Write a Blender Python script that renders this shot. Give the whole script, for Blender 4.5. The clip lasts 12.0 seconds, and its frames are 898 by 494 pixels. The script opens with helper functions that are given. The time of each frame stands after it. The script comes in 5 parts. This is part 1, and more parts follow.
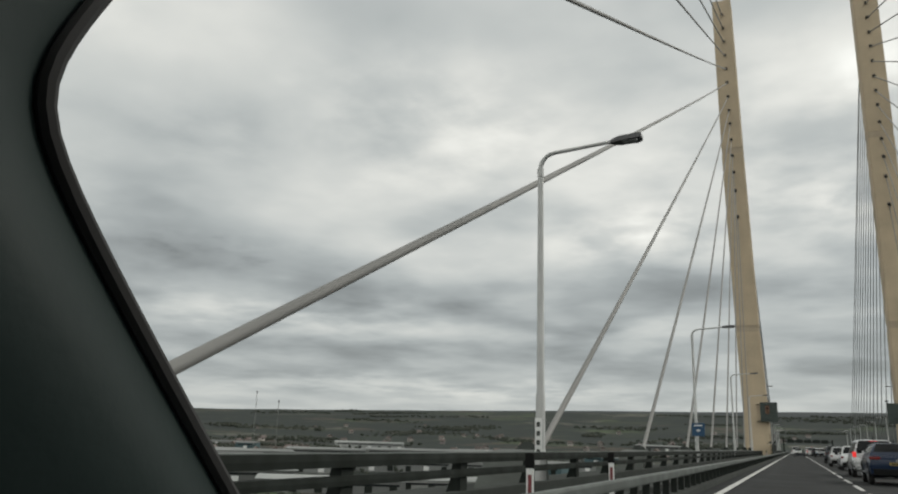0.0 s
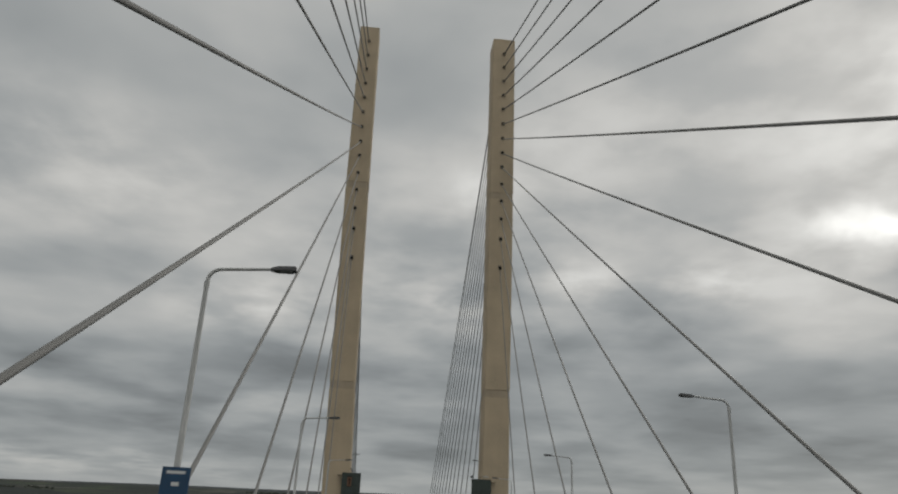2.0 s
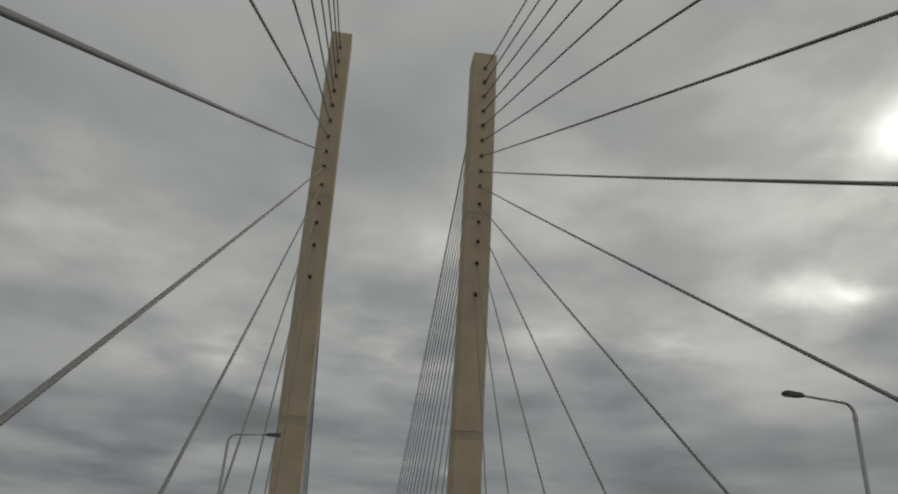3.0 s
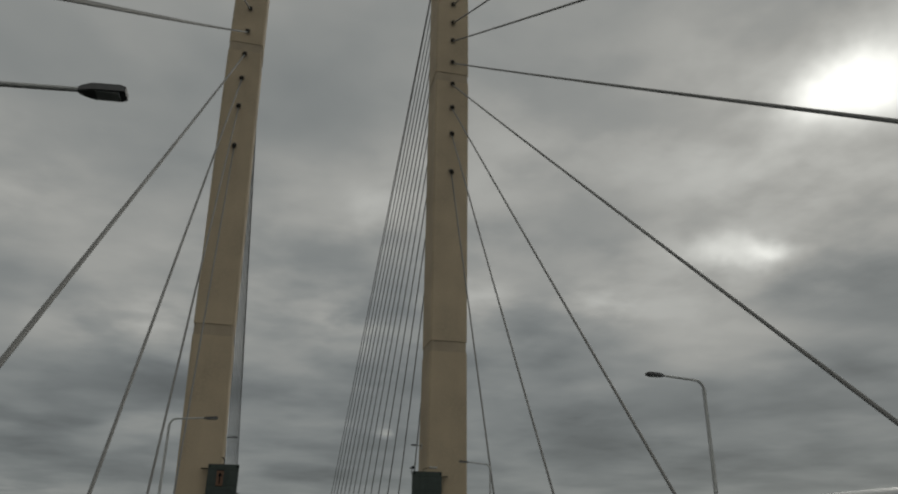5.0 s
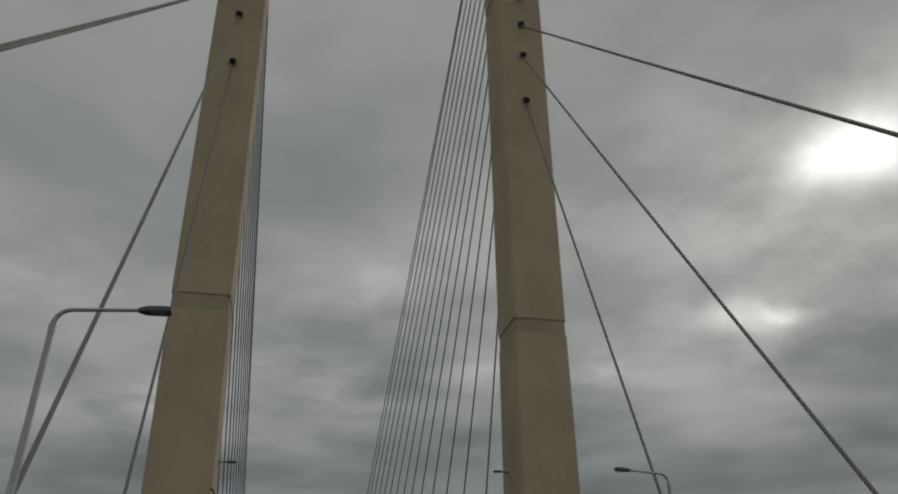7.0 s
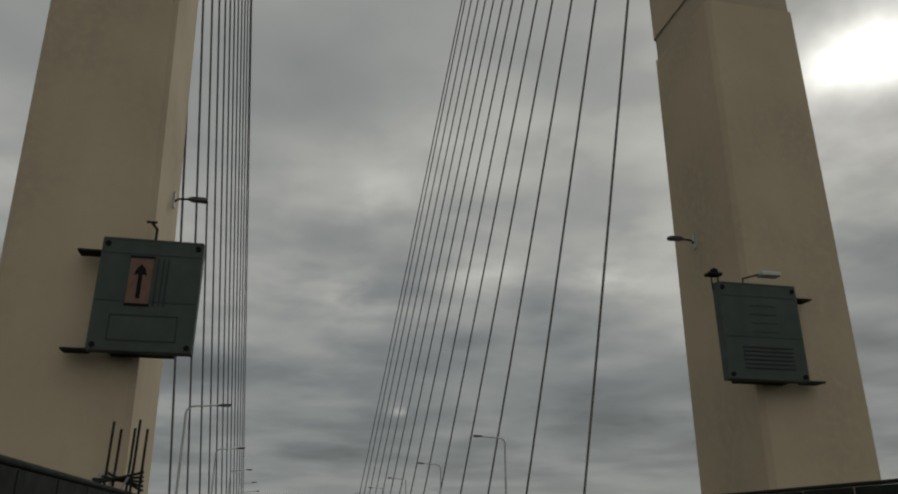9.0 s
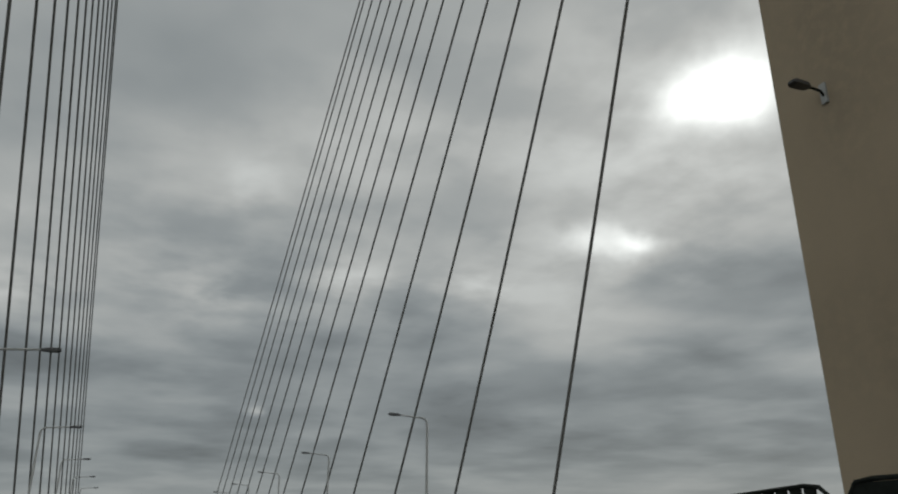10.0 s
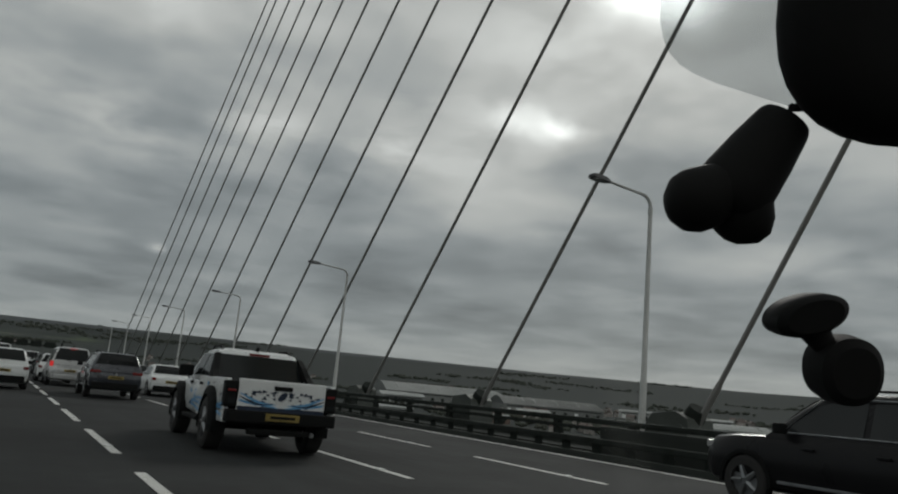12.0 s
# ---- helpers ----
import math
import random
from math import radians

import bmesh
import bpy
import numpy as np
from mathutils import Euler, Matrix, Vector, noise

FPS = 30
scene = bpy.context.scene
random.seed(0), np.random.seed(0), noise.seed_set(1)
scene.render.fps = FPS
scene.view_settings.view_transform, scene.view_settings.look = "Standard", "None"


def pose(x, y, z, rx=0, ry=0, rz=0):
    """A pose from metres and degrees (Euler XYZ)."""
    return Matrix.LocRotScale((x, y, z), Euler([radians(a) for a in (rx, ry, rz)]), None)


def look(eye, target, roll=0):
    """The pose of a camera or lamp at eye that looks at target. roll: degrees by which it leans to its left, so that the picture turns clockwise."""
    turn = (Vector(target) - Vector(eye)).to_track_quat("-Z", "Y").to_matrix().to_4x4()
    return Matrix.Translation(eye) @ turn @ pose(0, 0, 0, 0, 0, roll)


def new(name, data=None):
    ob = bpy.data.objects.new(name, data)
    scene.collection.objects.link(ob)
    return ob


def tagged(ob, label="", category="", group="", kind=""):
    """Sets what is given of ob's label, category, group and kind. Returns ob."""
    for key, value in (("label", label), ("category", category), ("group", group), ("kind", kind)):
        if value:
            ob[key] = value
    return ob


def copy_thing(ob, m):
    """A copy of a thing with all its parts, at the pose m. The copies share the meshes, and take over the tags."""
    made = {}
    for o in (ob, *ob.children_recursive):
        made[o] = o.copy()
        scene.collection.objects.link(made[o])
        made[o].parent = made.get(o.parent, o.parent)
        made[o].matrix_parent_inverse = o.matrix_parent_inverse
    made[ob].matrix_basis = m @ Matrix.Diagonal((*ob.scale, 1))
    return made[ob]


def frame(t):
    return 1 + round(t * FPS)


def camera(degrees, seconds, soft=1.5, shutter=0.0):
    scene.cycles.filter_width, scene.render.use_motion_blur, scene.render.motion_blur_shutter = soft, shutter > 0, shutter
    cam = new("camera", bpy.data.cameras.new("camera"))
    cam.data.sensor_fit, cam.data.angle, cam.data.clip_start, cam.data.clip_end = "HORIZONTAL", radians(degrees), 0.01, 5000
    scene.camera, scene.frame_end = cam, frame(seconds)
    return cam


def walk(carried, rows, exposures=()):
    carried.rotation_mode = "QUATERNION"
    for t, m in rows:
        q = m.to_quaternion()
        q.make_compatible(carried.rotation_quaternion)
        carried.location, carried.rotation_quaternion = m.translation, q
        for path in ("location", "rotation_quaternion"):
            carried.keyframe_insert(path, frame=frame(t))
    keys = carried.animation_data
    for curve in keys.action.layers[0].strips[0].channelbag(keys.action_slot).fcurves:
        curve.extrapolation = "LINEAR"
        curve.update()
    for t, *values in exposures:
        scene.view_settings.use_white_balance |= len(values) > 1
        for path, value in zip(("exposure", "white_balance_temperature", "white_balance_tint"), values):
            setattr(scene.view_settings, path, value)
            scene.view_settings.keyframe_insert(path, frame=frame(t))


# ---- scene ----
# The camera: held in a car that drives south across a cable-stayed bridge.
cam = camera(61.3, 12.0, soft=2.1)
PATH = [
    (0, (0.361, -16.095, 1.126), (-3.629, -7.261, 3.586), 1.82),
    (0.5, (0.229, -9.467, 1.182), (-1.734, 0.095, 3.353), 1.45),
    (1, (0.288, -3.188, 1.197), (-0.892, 6.476, 3.481), 1.18),
    (1.5, (0.304, 2.975, 1.214), (0.357, 12.619, 3.859), 1.84),
    (2, (0.339, 9.266, 1.181), (1.067, 18.590, 4.721), 2.60),
    (2.5, (0.351, 15.616, 1.195), (1.097, 24.684, 5.344), 3.49),
    (3, (0.427, 22.000, 1.181), (1.577, 30.989, 5.409), 3.50),
    (3.5, (0.571, 28.597, 1.189), (2.119, 37.621, 5.210), 2.35),
    (3.7, (0.580, 31.200, 1.185), (2.230, 40.303, 4.982), 2.50),
    (5.3, (0.363, 51.936, 1.155), (2.484, 60.932, 4.973), 0.45),
    (5.5, (0.358, 54.445, 1.149), (2.485, 63.414, 5.028), 0.40),
    (6, (0.408, 60.517, 1.127), (2.548, 69.391, 5.209), 0.11),
    (6.5, (0.414, 67.023, 1.164), (2.450, 75.702, 5.694), -0.65),
    (6.7, (0.414, 69.623, 1.164), (2.344, 78.253, 5.834), -0.65),
    (8.3, (0.680, 90.130, 1.095), (2.530, 99.040, 5.255), 0.05),
    (8.5, (0.681, 92.601, 1.074), (2.354, 101.725, 4.809), 0.16),
    (9, (0.587, 98.898, 1.107), (2.564, 108.039, 4.646), 0.01),
    (9.5, (0.557, 104.995, 1.153), (3.479, 113.947, 4.518), -0.95),
    (10, (0.445, 111.466, 1.185), (4.040, 120.091, 4.747), -0.18),
    (10.5, (0.425, 118.022, 1.204), (4.663, 126.386, 4.679), -0.23),
    (11, (0.468, 124.486, 1.194), (5.011, 132.935, 4.019), 0.57),
    (11.5, (0.510, 130.974, 1.170), (5.406, 139.307, 3.739), 1.85),
    (12, (0.512, 137.415, 1.178), (5.362, 145.944, 3.108), 5.27),
]
walk(cam, [(t, look(eye, target, roll)) for t, eye, target, roll in PATH],
     exposures=[(0, 0.76, 6600, 6.5), (0.5, 0.7, 6600, 9), (1, 0.62, 6600, 9.5), (1.5, 0.42, 6550, 9.5), (2, 0.15, 6550, 9), (2.5, -0.06, 6600, 9),
                (3, -0.2, 6600, 8), (3.5, -0.5, 6600, 7), (5.5, -0.45, 6560, 6.5), (6.5, -0.47, 6480, 7), (8.5, -0.72, 6600, 5.5), (9, -0.3, 6650, 7),
                (9.5, -0.15, 6500, 6), (10.5, -0.08, 6300, 6), (11, -0.15, 6300, 6), (11.5, -0.15, 6330, 6.3), (11.8, -0.1, 6340, 6.4), (12, 0.04, 6400, 8.0)])

# ---- sky and sun: a high, broken overcast with the sun veiled ahead to the right ----
SUN_AZ, SUN_EL = 44.8, 30.6


def aim(az, el):
    a, e = radians(az), radians(el)
    return Vector((math.sin(a) * math.cos(e), math.cos(a) * math.cos(e), math.sin(e)))


world = bpy.data.worlds.new("overcast")
scene.world = world
world.use_nodes = True
nt = world.node_tree
nt.nodes.clear()


def wn(kind, **values):
    n = nt.nodes.new(kind)
    for k, v in values.items():
        n.inputs[k].default_value = v
    return n


def wmath(op, a, b=None, clamp=False):
    n = nt.nodes.new("ShaderNodeMath")
    n.operation, n.use_clamp = op, clamp
    for i, v in enumerate((a, b)):
        if v is None:
            continue
        if isinstance(v, (int, float)):
            n.inputs[i].default_value = v
        else:
            nt.links.new(v, n.inputs[i])
    return n.outputs[0]


def wrange(v, a, b, c, d, smooth=True):
    n = nt.nodes.new("ShaderNodeMapRange")
    n.interpolation_type = "SMOOTHSTEP" if smooth else "LINEAR"
    nt.links.new(v, n.inputs[0])
    for i, x in enumerate((a, b, c, d)):
        n.inputs[i + 1].default_value = x
    return n.outputs[0]


coord = nt.nodes.new("ShaderNodeTexCoord").outputs["Generated"]
sep = nt.nodes.new("ShaderNodeSeparateXYZ")
nt.links.new(coord, sep.inputs[0])
up = wmath("MAXIMUM", sep.outputs[2], 0.0)
low = wmath("ADD", up, 0.10)
flat = nt.nodes.new("ShaderNodeCombineXYZ")
nt.links.new(wmath("DIVIDE", sep.outputs[0], low), flat.inputs[0])
nt.links.new(wmath("DIVIDE", sep.outputs[1], low), flat.inputs[1])


def wvec(op, a, b):
    n = nt.nodes.new("ShaderNodeVectorMath")
    n.operation = op
    for i, v in enumerate((a, b)):
        if isinstance(v, (tuple, Vector)):
            n.inputs[i].default_value = v
        else:
            nt.links.new(v, n.inputs[i])
    return n


def cloud(scale, detail, rough, shift, twist=0.0):
    """Noise on the cloud sheet overhead, so that it draws together towards the horizon."""
    m = nt.nodes.new("ShaderNodeMapping")
    m.inputs["Location"].default_value = shift
    nt.links.new(flat.outputs[0], m.inputs[0])
    n = wn("ShaderNodeTexNoise", Scale=scale, Detail=detail, Roughness=rough, Distortion=twist)
    nt.links.new(m.outputs[0], n.inputs["Vector"])
    return n.outputs[0]


def rolls(scale, shift, ragged):
    """Rounded cloud bellies parted by brighter gaps: 0 in a belly, rising towards the gaps."""
    warp = wn("ShaderNodeTexNoise", Scale=scale * 1.6, Detail=4.0, Roughness=0.55)
    nt.links.new(flat.outputs[0], warp.inputs["Vector"])
    off = wvec("MULTIPLY", wvec("SUBTRACT", warp.outputs["Color"], (0.5, 0.5, 0.5)).outputs[0], (ragged, ragged, 0.0))
    pos = wvec("ADD", wvec("ADD", flat.outputs[0], off.outputs[0]).outputs[0], shift)
    v = wn("ShaderNodeTexVoronoi", Scale=scale)
    v.feature, v.voronoi_dimensions = "SMOOTH_F1", "2D"
    v.inputs["Smoothness"].default_value = 0.7
    nt.links.new(pos.outputs[0], v.inputs["Vector"])
    return v.outputs["Distance"]


# uneven edges for the thick and thin places of the cloud
wob = wn("ShaderNodeTexNoise", Scale=8.0, Detail=4.0, Roughness=0.52)
nt.links.new(coord, wob.inputs["Vector"])
shaken = wvec("ADD", coord, wvec("MULTIPLY", wvec("SUBTRACT", wob.outputs["Color"], (0.5, 0.5, 0.5)).outputs[0], (0.11, 0.11, 0.06)).outputs[0]).outputs[0]


def patch(az, el, wide, high, tilt=0.0):
    """1 in one direction of the sky, fading softly over half a width and half a height (degrees) from it."""
    a, e, r = radians(az), radians(el), radians(tilt)
    across = Vector((math.cos(a), -math.sin(a), 0.0))
    rise = Vector((-math.sin(a) * math.sin(e), -math.cos(a) * math.sin(e), math.cos(e)))
    u, v = across * math.cos(r) + rise * math.sin(r), rise * math.cos(r) - across * math.sin(r)
    d = wvec("SUBTRACT", shaken, aim(az, el)).outputs[0]
    p = wmath("MULTIPLY", wvec("DOT_PRODUCT", d, u).outputs["Value"], 1 / radians(wide / 2))
    q = wmath("MULTIPLY", wvec("DOT_PRODUCT", d, v).outputs["Value"], 1 / radians(high / 2))
    ahead = wmath("MULTIPLY", wmath("LESS_THAN", wvec("DOT_PRODUCT", coord, aim(az, el)).outputs["Value"], 0.0), 9.0)
    r2 = wmath("ADD", wmath("ADD", wmath("MULTIPLY", p, p), wmath("MULTIPLY", q, q)), ahead)
    return wmath("EXPONENT", wmath("MULTIPLY", r2, -1.6))


big = cloud(0.8, 2.0, 0.45, (3.1, 1.7, 0.0), 0.2)
mid = cloud(1.7, 3.5, 0.45, (0.4, 5.2, 0.0), 0.1)
fine = cloud(5.0, 4.0, 0.5, (7.7, 2.9, 0.0), 0.1)
belly = rolls(1.1, (2.3, 0.6, 0.0), 0.6)
swing = wmath("ADD", wrange(mid, 0.34, 0.66, -0.075, 0.075), wrange(big, 0.36, 0.64, -0.045, 0.045))
swing = wmath("ADD", swing, wrange(fine, 0.32, 0.68, -0.026, 0.026))
swing = wmath("ADD", swing, wrange(belly, 0.08, 0.62, -0.042, 0.048))
swing = wmath("MULTIPLY", swing, wrange(up, 0.14, 0.46, 1.0, 0.62))
swing = wmath("MULTIPLY", swing, wrange(up, 0.03, 0.16, 0.4, 1.0))
body = wmath("ADD", swing, 0.372)
# thick and dark low down, thinner overhead
body = wmath("MULTIPLY", body, wrange(up, 0.05, 0.33, 0.68, 1.0))
# where the sheet is ragged, a thin place shows as broken pieces
torn = wmath("ADD", wrange(wmath("ADD", wmath("MULTIPLY", mid, 0.5), wmath("MULTIPLY", fine, 0.5)), 0.38, 0.62, 0.0, 0.9), 0.5)


def shade(amount, *where, whole=False, **how):
    global body
    cover = patch(*where, **how)
    body = wmath("ADD", body, wmath("MULTIPLY", cover if whole else wmath("MULTIPLY", cover, torn), amount))


# the veiled sun, and the tear in the cloud below it
shade(1.3, SUN_AZ + 0.9, SUN_EL - 0.1, 8.8, 6.0, tilt=6.0, whole=True)
shade(0.22, SUN_AZ - 1.0, SUN_EL, 34.0, 20.0)
shade(0.7, 36.4, 20.4, 6.2, 2.2, tilt=-12.0, whole=True)
shade(0.28, 34.2, 21.7, 4.2, 2.2, whole=True)
shade(0.12, 36.0, 20.0, 17.0, 8.0)
# softer thin places along the sheet
for az, el, wide, high, amount in ((14.6, 18.0, 7.0, 3.6, 0.16), (24.6, 17.5, 8.0, 3.8, 0.15), (6.1, 25.1, 6.0, 4.0, 0.09), (8.4, 8.3, 2.2, 0.9, 0.30), (4.2, 16.8, 8.0, 4.0, 0.13),
                                   (-10.2, 15.3, 11.0, 4.6, 0.15), (-25.7, 23.0, 22.0, 10.0, 0.13), (-36.0, 8.4, 26.0, 2.6, 0.08), (-24.0, 3.6, 40.0, 1.8, 0.07), (15.0, 29.0, 26.0, 12.0, 0.06), (9.0, 24.0, 34.0, 12.0, 0.045), (0.0, 20.0, 20.0, 8.0, 0.03), (40.0, 25.0, 16.0, 6.0, 0.05)):
    shade(amount, az, el, wide, high)
# thicker banks
for az, el, wide, high, amount in ((-43.0, 21.5, 26.0, 9.0, -0.10), (-42.0, 12.8, 26.0, 4.5, -0.09), (25.0, 9.5, 60.0, 9.0, -0.055), (2.0, 32.0, 16.0, 9.0, -0.05), (-27.0, 33.0, 26.0, 12.0, -0.06),
                                   (43.0, 16.0, 22.0, 6.0, -0.05), (26.0, 24.5, 14.0, 5.0, -0.05), (-11.0, 10.5, 18.0, 4.0, -0.05), (-38.0, 14.0, 40.0, 20.0, -0.05), (25.0, 10.0, 70.0, 8.0, -0.03), (-18.0, 13.5, 24.0, 15.0, -0.04)):
    shade(amount, az, el, wide, high)
# pale rim on the horizon
body = wmath("ADD", body, wmath("MULTIPLY", wrange(up, 0.045, 0.085, 1.0, 0.0), 0.06))
body = wmath("MAXIMUM", body, 0.12)
body = wmath("MULTIPLY", body, wrange(up, 0.60, 1.0, 1.0, 1.2))
body = wmath("MULTIPLY", body, wrange(sep.outputs[1], -0.75, 0.2, 1.6, 1.0))
tint = nt.nodes.new("ShaderNodeMix")
tint.data_type = "RGBA"
tint.inputs[6].default_value = (0.935, 1.0, 1.03, 1)
tint.inputs[7].default_value = (1.005, 1.0, 0.97, 1)
nt.links.new(wrange(body, 0.20, 0.50, 0.0, 1.0), tint.inputs[0])
grey = nt.nodes.new("ShaderNodeVectorMath")
grey.operation = "SCALE"
nt.links.new(tint.outputs[2], grey.inputs[0])
nt.links.new(body, grey.inputs["Scale"])
blue = nt.nodes.new("ShaderNodeTexSky")
blue.sky_type, blue.sun_disc = "NISHITA", False
blue.sun_elevation, blue.sun_rotation = radians(SUN_EL), radians(SUN_AZ)
above = nt.nodes.new("ShaderNodeBackground")
above.inputs[1].default_value = 0.05
nt.links.new(blue.outputs[0], above.inputs[0])
below = nt.nodes.new("ShaderNodeBackground")
nt.links.new(grey.outputs[0], below.inputs[0])
both = nt.nodes.new("ShaderNodeMixShader")
both.inputs[0].default_value = 0.96
nt.links.new(above.outputs[0], both.inputs[1])
nt.links.new(below.outputs[0], both.inputs[2])
nt.links.new(both.outputs[0], nt.nodes.new("ShaderNodeOutputWorld").inputs[0])

sun = new("sun", bpy.data.lights.new("sun", "SUN"))
sun.data.energy, sun.data.angle, sun.data.color = 0.7, radians(14), (1.0, 0.96, 0.9)
sun.matrix_world = look(aim(SUN_AZ, SUN_EL) * 100, (0, 0, 0))


# ---- materials ----
def material(name, base, other=None, scale=2.0, rough=0.7, metal=0.0, bump=0.0, detail=6.0, streak=0.0, fine=0.0, vary=0.0, coat=0.0, gloss=0.5, run=0.0):
    """A procedural surface: two tones mixed by large noise, fine grain, upright streaks, relief, and a random shift per object."""
    m = bpy.data.materials.new(name)
    m.use_nodes = True
    t = m.node_tree
    bsdf = t.nodes["Principled BSDF"]
    bsdf.inputs["Roughness"].default_value, bsdf.inputs["Metallic"].default_value = rough, metal
    bsdf.inputs["Coat Weight"].default_value = coat
    bsdf.inputs["Specular IOR Level"].default_value = gloss
    base = (*base, 1)
    if other is None and not fine and not vary:
        bsdf.inputs["Base Color"].default_value = base
        return m
    co = t.nodes.new("ShaderNodeTexCoord").outputs["Object"]

    def noisy(s, d, stretch=(1, 1, 1)):
        mp = t.nodes.new("ShaderNodeMapping")
        mp.inputs["Scale"].default_value = stretch
        t.links.new(co, mp.inputs[0])
        n = t.nodes.new("ShaderNodeTexNoise")
        n.inputs["Scale"].default_value, n.inputs["Detail"].default_value = s, d
        t.links.new(mp.outputs[0], n.inputs[0])
        return n.outputs[0]

    def blend(f, a, b, lo, hi, mode="MIX", amount=1.0):
        r = t.nodes.new("ShaderNodeMapRange")
        r.inputs[1].default_value, r.inputs[2].default_value, r.inputs[4].default_value = lo, hi, amount
        t.links.new(f, r.inputs[0])
        x = t.nodes.new("ShaderNodeMix")
        x.data_type, x.blend_type = "RGBA", mode
        t.links.new(r.outputs[0], x.inputs[0])
        for i, v in ((6, a), (7, b)):
            if isinstance(v, tuple):
                x.inputs[i].default_value = v
            else:
                t.links.new(v, x.inputs[i])
        return x.outputs[2]

    n1 = noisy(scale, detail)
    col = blend(n1, base, (*(other or base), 1), 0.35, 0.68)
    if streak:
        s = noisy(scale * 1.3, 5.0, (1, 1, 0.05))
        dark = tuple(c * 0.6 for c in base[:3]) + (1,)
        col = blend(s, col, dark, 0.48, 0.8, amount=streak)
    if run:   # worn and dirty tracks drawn out along the bridge
        r1 = noisy(1.0, 3.0, (1.1, 0.012, 1))
        col = blend(r1, col, tuple(c * 1.7 for c in base[:3]) + (1,), 0.50, 0.75, amount=run)
        r2 = noisy(2.3, 3.0, (1.0, 0.03, 1))
        col = blend(r2, col, tuple(c * 0.5 for c in base[:3]) + (1,), 0.55, 0.75, amount=run)
    n2 = noisy(scale * 14, 4.0)
    if fine:
        dark = tuple(c * (1 - fine) for c in base[:3]) + (1,)
        col = blend(n2, col, dark, 0.45, 0.75)
    if vary:
        info = t.nodes.new("ShaderNodeObjectInfo")
        hsv = t.nodes.new("ShaderNodeHueSaturation")
        r = t.nodes.new("ShaderNodeMapRange")
        r.inputs[3].default_value, r.inputs[4].default_value = 1 - vary, 1 + vary
        t.links.new(info.outputs["Random"], r.inputs[0])
        t.links.new(r.outputs[0], hsv.inputs["Value"])
        t.links.new(col, hsv.inputs["Color"])
        col = hsv.outputs[0]
    t.links.new(col, bsdf.inputs["Base Color"])
    rr = t.nodes.new("ShaderNodeMapRange")
    rr.inputs[3].default_value, rr.inputs[4].default_value = max(0.02, rough - 0.12), min(1.0, rough + 0.12)
    t.links.new(n1, rr.inputs[0])
    t.links.new(rr.outputs[0], bsdf.inputs["Roughness"])
    if bump:
        b = t.nodes.new("ShaderNodeBump")
        b.inputs["Strength"].default_value, b.inputs["Distance"].default_value = bump, 0.02
        t.links.new(n2, b.inputs["Height"])
        t.links.new(b.outputs[0], bsdf.inputs["Normal"])
    return m


CONCRETE = material("concrete", (0.55, 0.450, 0.315), (0.43, 0.355, 0.255), 0.25, 0.85, bump=0.25, streak=0.5, fine=0.08)
CONCRETE_BAND = material("concrete_band", (0.47, 0.39, 0.285), (0.40, 0.335, 0.25), 0.4, 0.88, bump=0.25, streak=0.3)
ASPHALT = material("asphalt", (0.024, 0.026, 0.0265), (0.017, 0.018, 0.0185), 0.35, 0.88, bump=0.4, fine=0.25, gloss=0.15, run=0.6)
PAINT_LINE = material("road_paint", (0.62, 0.62, 0.60), (0.42, 0.42, 0.40), 3.0, 0.6, fine=0.2)
STAY = material("stay_sheath", (0.235, 0.233, 0.223), (0.19, 0.19, 0.183), 0.15, 0.6, gloss=0.3)
SLEEVE = material("sleeve_paint", (0.29, 0.29, 0.275), (0.23, 0.23, 0.22), 1.2, 0.5, streak=0.3)
DARK_HOLE = material("dark_hole", (0.03, 0.028, 0.026), (0.05, 0.045, 0.04), 4.0, 0.9)
GALV = material("galvanised_steel", (0.52, 0.53, 0.52), (0.42, 0.43, 0.42), 2.0, 0.55, 0.2, fine=0.12, streak=0.25)
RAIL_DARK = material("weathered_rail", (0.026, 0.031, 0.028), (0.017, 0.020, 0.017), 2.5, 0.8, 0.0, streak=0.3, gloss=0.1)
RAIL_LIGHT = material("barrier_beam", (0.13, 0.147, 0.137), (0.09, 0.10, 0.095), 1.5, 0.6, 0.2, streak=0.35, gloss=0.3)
WALKWAY = material("walkway_concrete", (0.036, 0.041, 0.037), (0.025, 0.029, 0.026), 0.8, 0.9, bump=0.3, streak=0.2, fine=0.2, gloss=0.2, run=0.5)
HOUSING = material("anchor_housing", (0.055, 0.064, 0.056), (0.038, 0.044, 0.038), 1.5, 0.6, streak=0.4)
LAMP_HEAD = material("lamp_head_paint", (0.07, 0.072, 0.075), (0.05, 0.05, 0.052), 5.0, 0.45)
LENS = material("lamp_glass", (0.35, 0.36, 0.36), (0.3, 0.31, 0.31), 6.0, 0.15)
CABINET = material("signal_box_paint", (0.062, 0.079, 0.072), (0.050, 0.064, 0.058), 1.8, 0.65, streak=0.4, fine=0.06, gloss=0.3)
CABINET_LINE = material("signal_box_groove", (0.040, 0.050, 0.047), (0.033, 0.041, 0.038), 3.0, 0.75, gloss=0.2)
